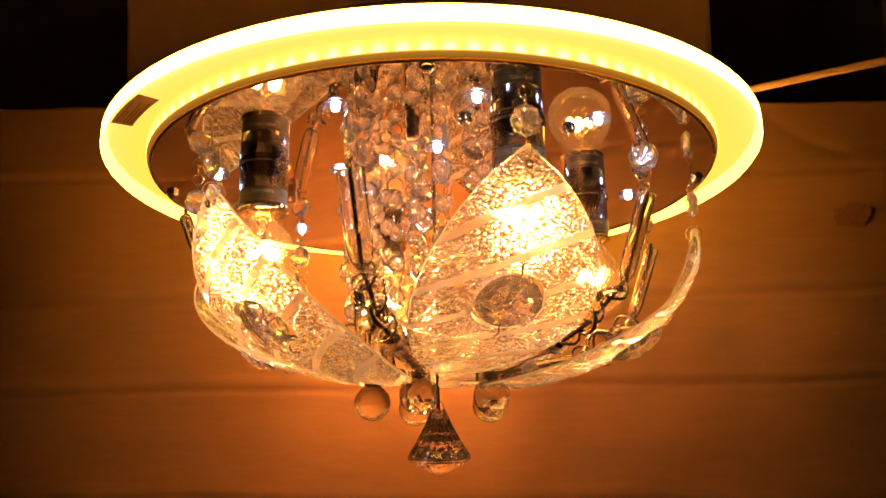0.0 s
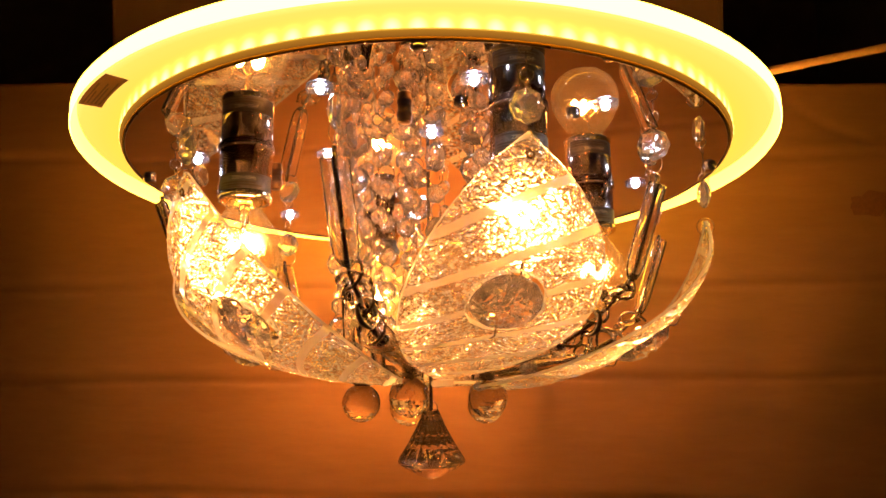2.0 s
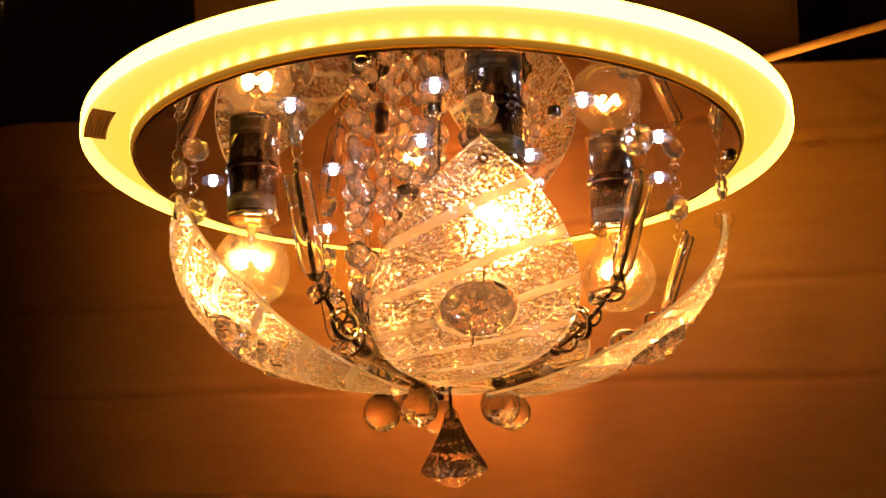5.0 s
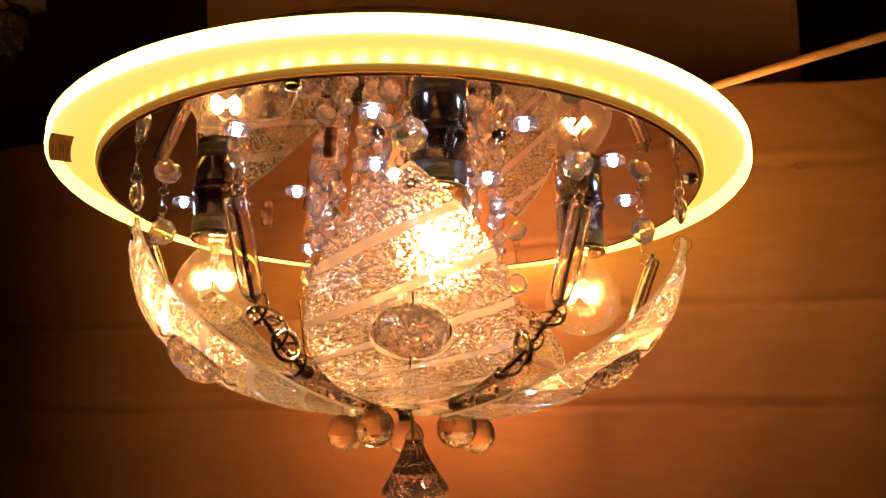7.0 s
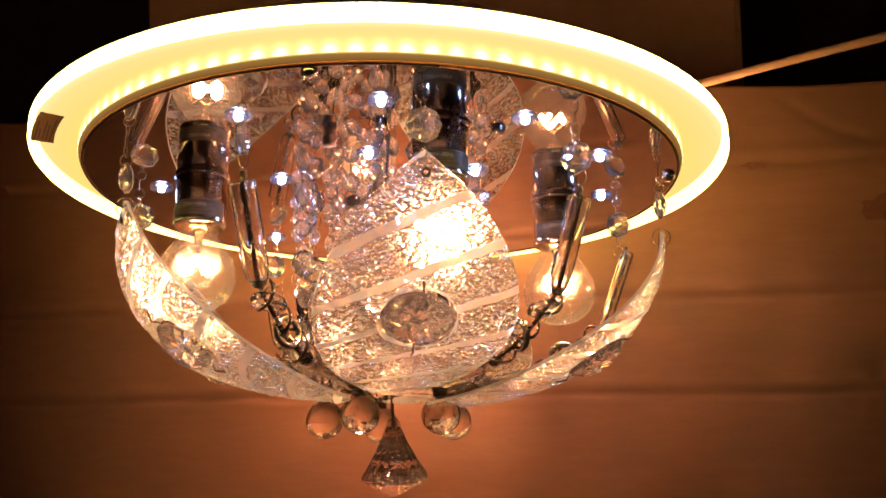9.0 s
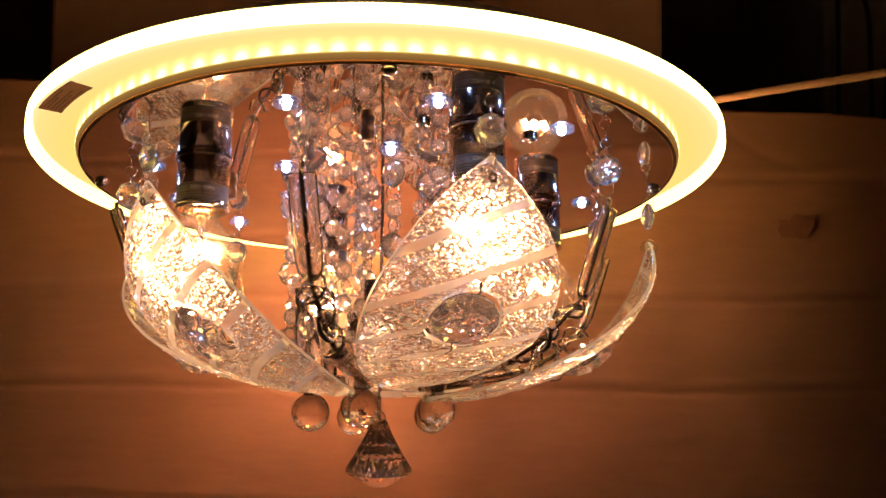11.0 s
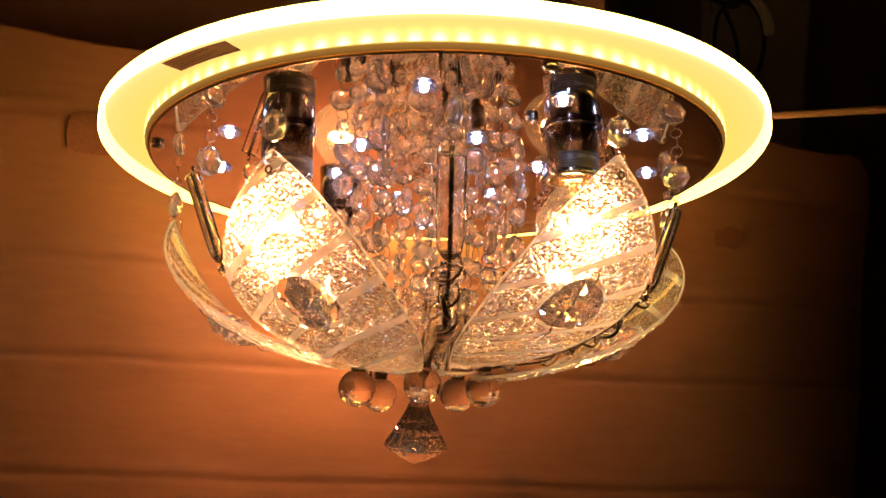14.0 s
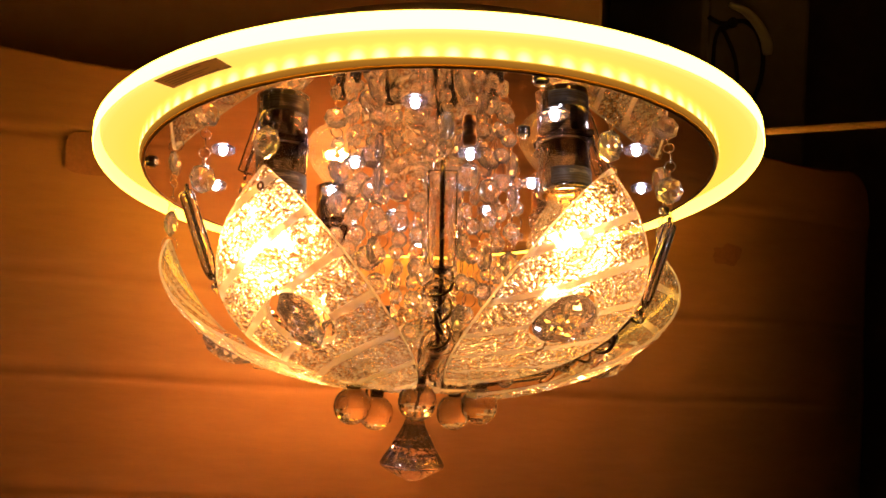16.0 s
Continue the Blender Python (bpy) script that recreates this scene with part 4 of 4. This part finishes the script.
def bent_tube(az, out, up, round_by):
    def spot(r, z, lean=0.0):
        r, z = (r + out, z + up) if z < -0.04 and lean < 0.9 else (r, z)
        a = radians(az + lean * round_by)
        return Vector((r * math.cos(a) + lean * 0.0105, r * math.sin(a) + lean * 0.034, z))

    top, low = spot(0.1745, -0.0455), spot(0.153, -0.102)
    tw = spot(0.128, -0.1225)
    low2, end = spot(0.104, -0.1345), spot(0.047, -0.1425, 0.5)
    bm = bmesh.new()
    d = (low - top)
    pts = [top + d * u for u in (0, 0.03, 0.5, 0.8, 0.9, 0.97, 1.0)]
    tang = Vector((-math.sin(radians(az)), math.cos(radians(az)), 0))
    hollow(bm, pts, [0.0086, 0.0088, 0.0088, 0.0086, 0.0074, 0.0050, 0.0030], 0.0013, 28, tang, 0.52)
    ob = part("glass_tube", bm, MAT_TUBE, lamp, "clear thick glass tube bent inwards at its foot", True)
    bm = sweep(bmesh.new(), [top + Vector((0, 0, 0.006)), top + d * 0.04, top + d * 0.5, top + d * 0.97, low + (tw - low) * 0.5, tw], 0.0015, 8)
    part("core_wire", bm, MAT_WIRE, ob, "dark wire through the tube", True)
    side = (low2 - low).normalized()
    for k, u in enumerate((0.2, 0.62, 1.0)):
        c = low + (low2 - low) * u
        zz = side.to_track_quat("Z", "Y").to_matrix().to_4x4()
        mm = Matrix.Translation(c) @ zz @ Matrix.Rotation(radians(90 * k), 4, "Z") @ Matrix.Rotation(radians(72), 4, "X")
        bm = torus(bmesh.new(), 0.0088, 0.0021, mm, 24, 8)
        part("twist_loop", bm, MAT_CHROME if k % 2 else MAT_TUBE, ob, "twisted bright loop", True)
    d2 = end - low2
    bm = bmesh.new()
    hollow(bm, [low2 + d2 * u for u in (0, 0.06, 0.2, 0.6, 1.0)], [0.0040, 0.0066, 0.0082, 0.0082, 0.0080], 0.0013, 24, tang, 0.6)
    part("lower_tube", bm, MAT_TUBE, ob, "clear short glass tube", True)
    bm = sweep(bmesh.new(), [tw, low2, low2 + d2 * 0.5, end, spot(0.050, -0.1475, 0.9)], 0.0019, 8)
    part("lower_wire", bm, MAT_WIRE, ob, smooth=True)
    bm = bmesh.new()
    turn = []
    for k in range(29):
        u = k / 28
        c = low.lerp(low2, u)
        a = 2.6 * math.tau * u
        turn.append(c + 0.0075 * (math.cos(a) * side.orthogonal().normalized() + math.sin(a) * side.cross(side.orthogonal().normalized())))
    sweep(bm, turn, 0.0010, 7)
    part("twist_wire", bm, MAT_WIRE, ob, "dark wire wound round the loops", True)
    # chain above the tube
    base = spot(0.1745, 0.0) - Vector((SX, SY, 0)) * 0.0455
    pl = Vector((SX, SY, -1))
    bm = sweep(bmesh.new(), [base, base + pl * 0.005], 0.0004, 5)
    part("chain_hook", bm, MAT_RINGWIRE, ob)
    for q, kind, sp in ((0.007, "wire_link", 0), (0.0125, "wire_link", 90), (0.0235, "crystal_octagon", 20), (0.0345, "large_link", 60), (0.0435, "wire_link", 0)):
        if q > 0.044 - up:
            continue
        piece(kind, at(base + pl * q), ob, radians(az + sp))
    # ball drop
    c = spot(0.050, -0.1640, 1.0)
    bm = lathe(bmesh.new(), [(0.0, 0.0200), (0.0032, 0.0195), (0.0045, 0.0165), (0.0050, 0.0128)] + [(0.0138 * math.sin(a), 0.0138 * math.cos(a)) for a in (radians(22 + 158 * i / 13) for i in range(14))], 24)
    ball = part("ball_drop", bm, MAT_BALL, ob, "clear crystal ball", True)
    ball.matrix_basis = at(c)
    for f in ball.data.polygons:
        f.use_smooth = f.center.z > -0.002
    bm = lathe(bmesh.new(), [(0.0, 0.0215), (0.0052, 0.0212), (0.0056, 0.0175), (0.0054, 0.0135), (0.0050, 0.0135)], 16)
    cap = part("ball_cap", bm, MAT_WIRE, ob, "dark metal cap", True)
    cap.matrix_basis = at(c)
    return ob


for az, out, up, round_by in TUBES:
    bent_tube(az, out, up, round_by)

# central hub and cone drop
stem = sweep(bmesh.new(), [hang(0, 0, -0.001), hang(0, 0, -0.1), hang(0, 0, -0.170)], 0.0014, 10)
part("centre_rod", stem, MAT_CHROME, lamp, "chrome centre rod", True)
bm = bmesh.new()
CONE = [(0.0050, 0.0500, 0.0), (0.0066, 0.0475, 0.0), (0.0095, 0.0400, 0.06), (0.0163, 0.0275, 0.08), (0.0170, 0.0262, 0.0), (0.0176, 0.0250, 0.08), (0.0232, 0.0165, 0.06), (0.0243, 0.0140, 0.0), (0.0240, 0.0125, 0.0), (0.0205, 0.0098, 0.05), (0.0100, 0.0040, 0.0)]
rings = [[bm.verts.new((r * (1 - cut * (i % 2)) * math.cos(math.tau * i / 32), r * (1 - cut * (i % 2)) * math.sin(math.tau * i / 32), z)) for i in range(32)] for r, z, cut in CONE]
for ra, rb in zip(rings, rings[1:]):
    for i in range(32):
        bm.faces.new((ra[i], ra[(i + 1) % 32], rb[(i + 1) % 32], rb[i]))
bm.faces.new(rings[0])
tip = bm.verts.new((0, 0, 0))
for i in range(32):
    bm.faces.new((rings[-1][i], rings[-1][(i + 1) % 32], tip))
bmesh.ops.recalc_face_normals(bm, faces=bm.faces[:])
cone = part("cone_drop", bm, MAT_CONE, lamp, "large faceted clear crystal cone")
cone.matrix_basis = at(hang(0, 0, -0.218))
piece("large_link", at(hang(0, 0, -0.169)), lamp, 0.4)

# ---- supply cable, hanger and far things ----
hanger = thing("wall_hanger", Matrix(), "flat grey steel hanger bar behind the lamp", "bracket")
bm = box(bmesh.new(), -0.02, 0.02, LAMP_Z + 0.052, 0.02, 0.412, LAMP_Z + 0.058, 0.001)
part("bar", bm, MAT_GREY, hanger)

pts = []
P0, DIR = Vector((0.2589, 0.0444, LAMP_Z + 0.0697)), Vector((0.9765, -0.1684, 0.096))
for i in range(26):
    s = -0.18 + 1.9 * i / 25
    pts.append(P0 + DIR * s + Vector((0, 0, 0.010 * math.sin(5 * s + 0.4) + (0.03 * s * s if s > 0 else 0))))
cable = part("power_cable", sweep(bmesh.new(), pts, 0.0032, 10), MAT_CABLE, None, smooth=True)
tagged(cable, "pale round power cable running from the lamp to the side", "cable")


def wire_lead(name, pts, radius, material, label, category):
    fine = []
    for a, b in zip(pts, pts[1:]):
        fine += [Vector(a).lerp(Vector(b), k / 4) for k in range(4)]
    fine.append(Vector(pts[-1]))
    for _ in range(3):
        fine = [fine[0]] + [(p + 2 * q + r) / 4 for p, q, r in zip(fine, fine[1:], fine[2:])] + [fine[-1]]
    return tagged(part(name, sweep(bmesh.new(), fine, radius, 10), material, None, smooth=True), label, category)


# a grey cabinet behind on the side, with leads hung on it
cab = thing("grey_cabinet", Matrix(), "tall grey cabinet standing behind the cardboard", "cabinet")
part("body", box(bmesh.new(), 0.61, 0.80, 0.0, 0.82, 1.25, 2.25, 0.008), MAT_GREY, cab)
part("door", box(bmesh.new(), 0.622, 0.790, 0.05, 0.808, 0.799, 2.2, 0.003), MAT_GREY, cab)
wire_lead("white_lead", [(0.641, 0.76, 1.953), (0.672, 0.76, 1.946), (0.698, 0.76, 1.924), (0.714, 0.76, 1.897), (0.716, 0.76, 1.875)], [0.0045, 0.0055, 0.006, 0.0065, 0.007, 0.0075, 0.008, 0.0082, 0.0084, 0.0086, 0.0088, 0.009, 0.0092, 0.0094, 0.0094, 0.009, 0.007], MAT_WHITE, "short thick white lead end hanging on the cabinet", "cable")
wire_lead("black_lead", [(0.608, 0.77, 1.93), (0.635, 0.77, 1.918), (0.673, 0.77, 1.935), (0.701, 0.77, 1.918), (0.716, 0.77, 1.875), (0.711, 0.77, 1.825), (0.697, 0.77, 1.794), (0.69, 0.77, 1.60)], 0.004, MAT_BLACK, "looped black flexible lead hanging on the cabinet", "cable")
wire_lead("black_lead", [(0.652, 0.775, 1.926), (0.632, 0.775, 1.916), (0.624, 0.775, 1.893), (0.623, 0.775, 1.854), (0.625, 0.775, 1.6)], 0.0035, MAT_BLACK, "looped black flexible lead hanging on the cabinet", "cable")
wire_lead("black_lead", [(0.637, 0.781, 1.92), (0.648, 0.781, 1.906), (0.666, 0.781, 1.874), (0.675, 0.781, 1.831), (0.678, 0.781, 1.6)], 0.0035, MAT_BLACK, "looped black flexible lead hanging on the cabinet", "cable")
peg = part("peg", lathe(bmesh.new(), [(0.0, 0.0), (0.006, 0.0), (0.006, 0.045), (0.009, 0.047), (0.009, 0.053), (0.0, 0.054)], 16, pose(0.642, 0.799, 1.918, 90, 0, 0)), MAT_BLACK, cab, "dark peg", True)

# second, unlit crystal lamp hung at the side
CX, CY, CZ = -0.744, 0.322, 1.834
side_lamp = thing("crystal_pendant", Matrix.Translation((CX, CY, CZ)), "unlit tiered crystal pendant with chrome rim", "lamp")
part("rim", lathe(bmesh.new(), [(0.0, 0.012), (0.070, 0.012), (0.074, 0.008), (0.074, -0.004), (0.070, -0.006), (0.068, 0.0), (0.0, 0.0)], 40), MAT_CHROME, side_lamp, "chrome rim", True)
part("cord", sweep(bmesh.new(), [(0, 0, 0.01), (0, 0, 0.4), (0, 0, 2.7 - CZ)], 0.003, 8), MAT_BLACK, side_lamp, "dark hanging cord", True)
part("fabric_cover", box(bmesh.new(), -0.065, -0.065, 0.016, 0.065, 0.065, 0.045, 0.006), MAT_GREY, side_lamp, "pale cover on top")
for tier, (rr, zz) in enumerate(((0.064, -0.014), (0.056, -0.030), (0.046, -0.045))):
    holder = part("tier_ring", torus(bmesh.new(), rr, 0.0012, Matrix.Translation((0, 0, zz + 0.008)), 40, 6), MAT_CHROME, side_lamp, "thin chrome ring", True)
    count = int(math.tau * rr / 0.0165)
    for k in range(count):
        a = math.tau * k / count
        piece("crystal_octagon", Matrix.Translation((rr * math.cos(a), rr * math.sin(a), zz)) @ Matrix.Rotation(a + math.pi / 2, 4, "Z"), holder)
part("bottom_dish", lathe(bmesh.new(), [(0.0, -0.064), (0.03, -0.060), (0.044, -0.052), (0.042, -0.050), (0.0, -0.058)], 32), MAT_CHROME, side_lamp, "shallow bottom dish", True)
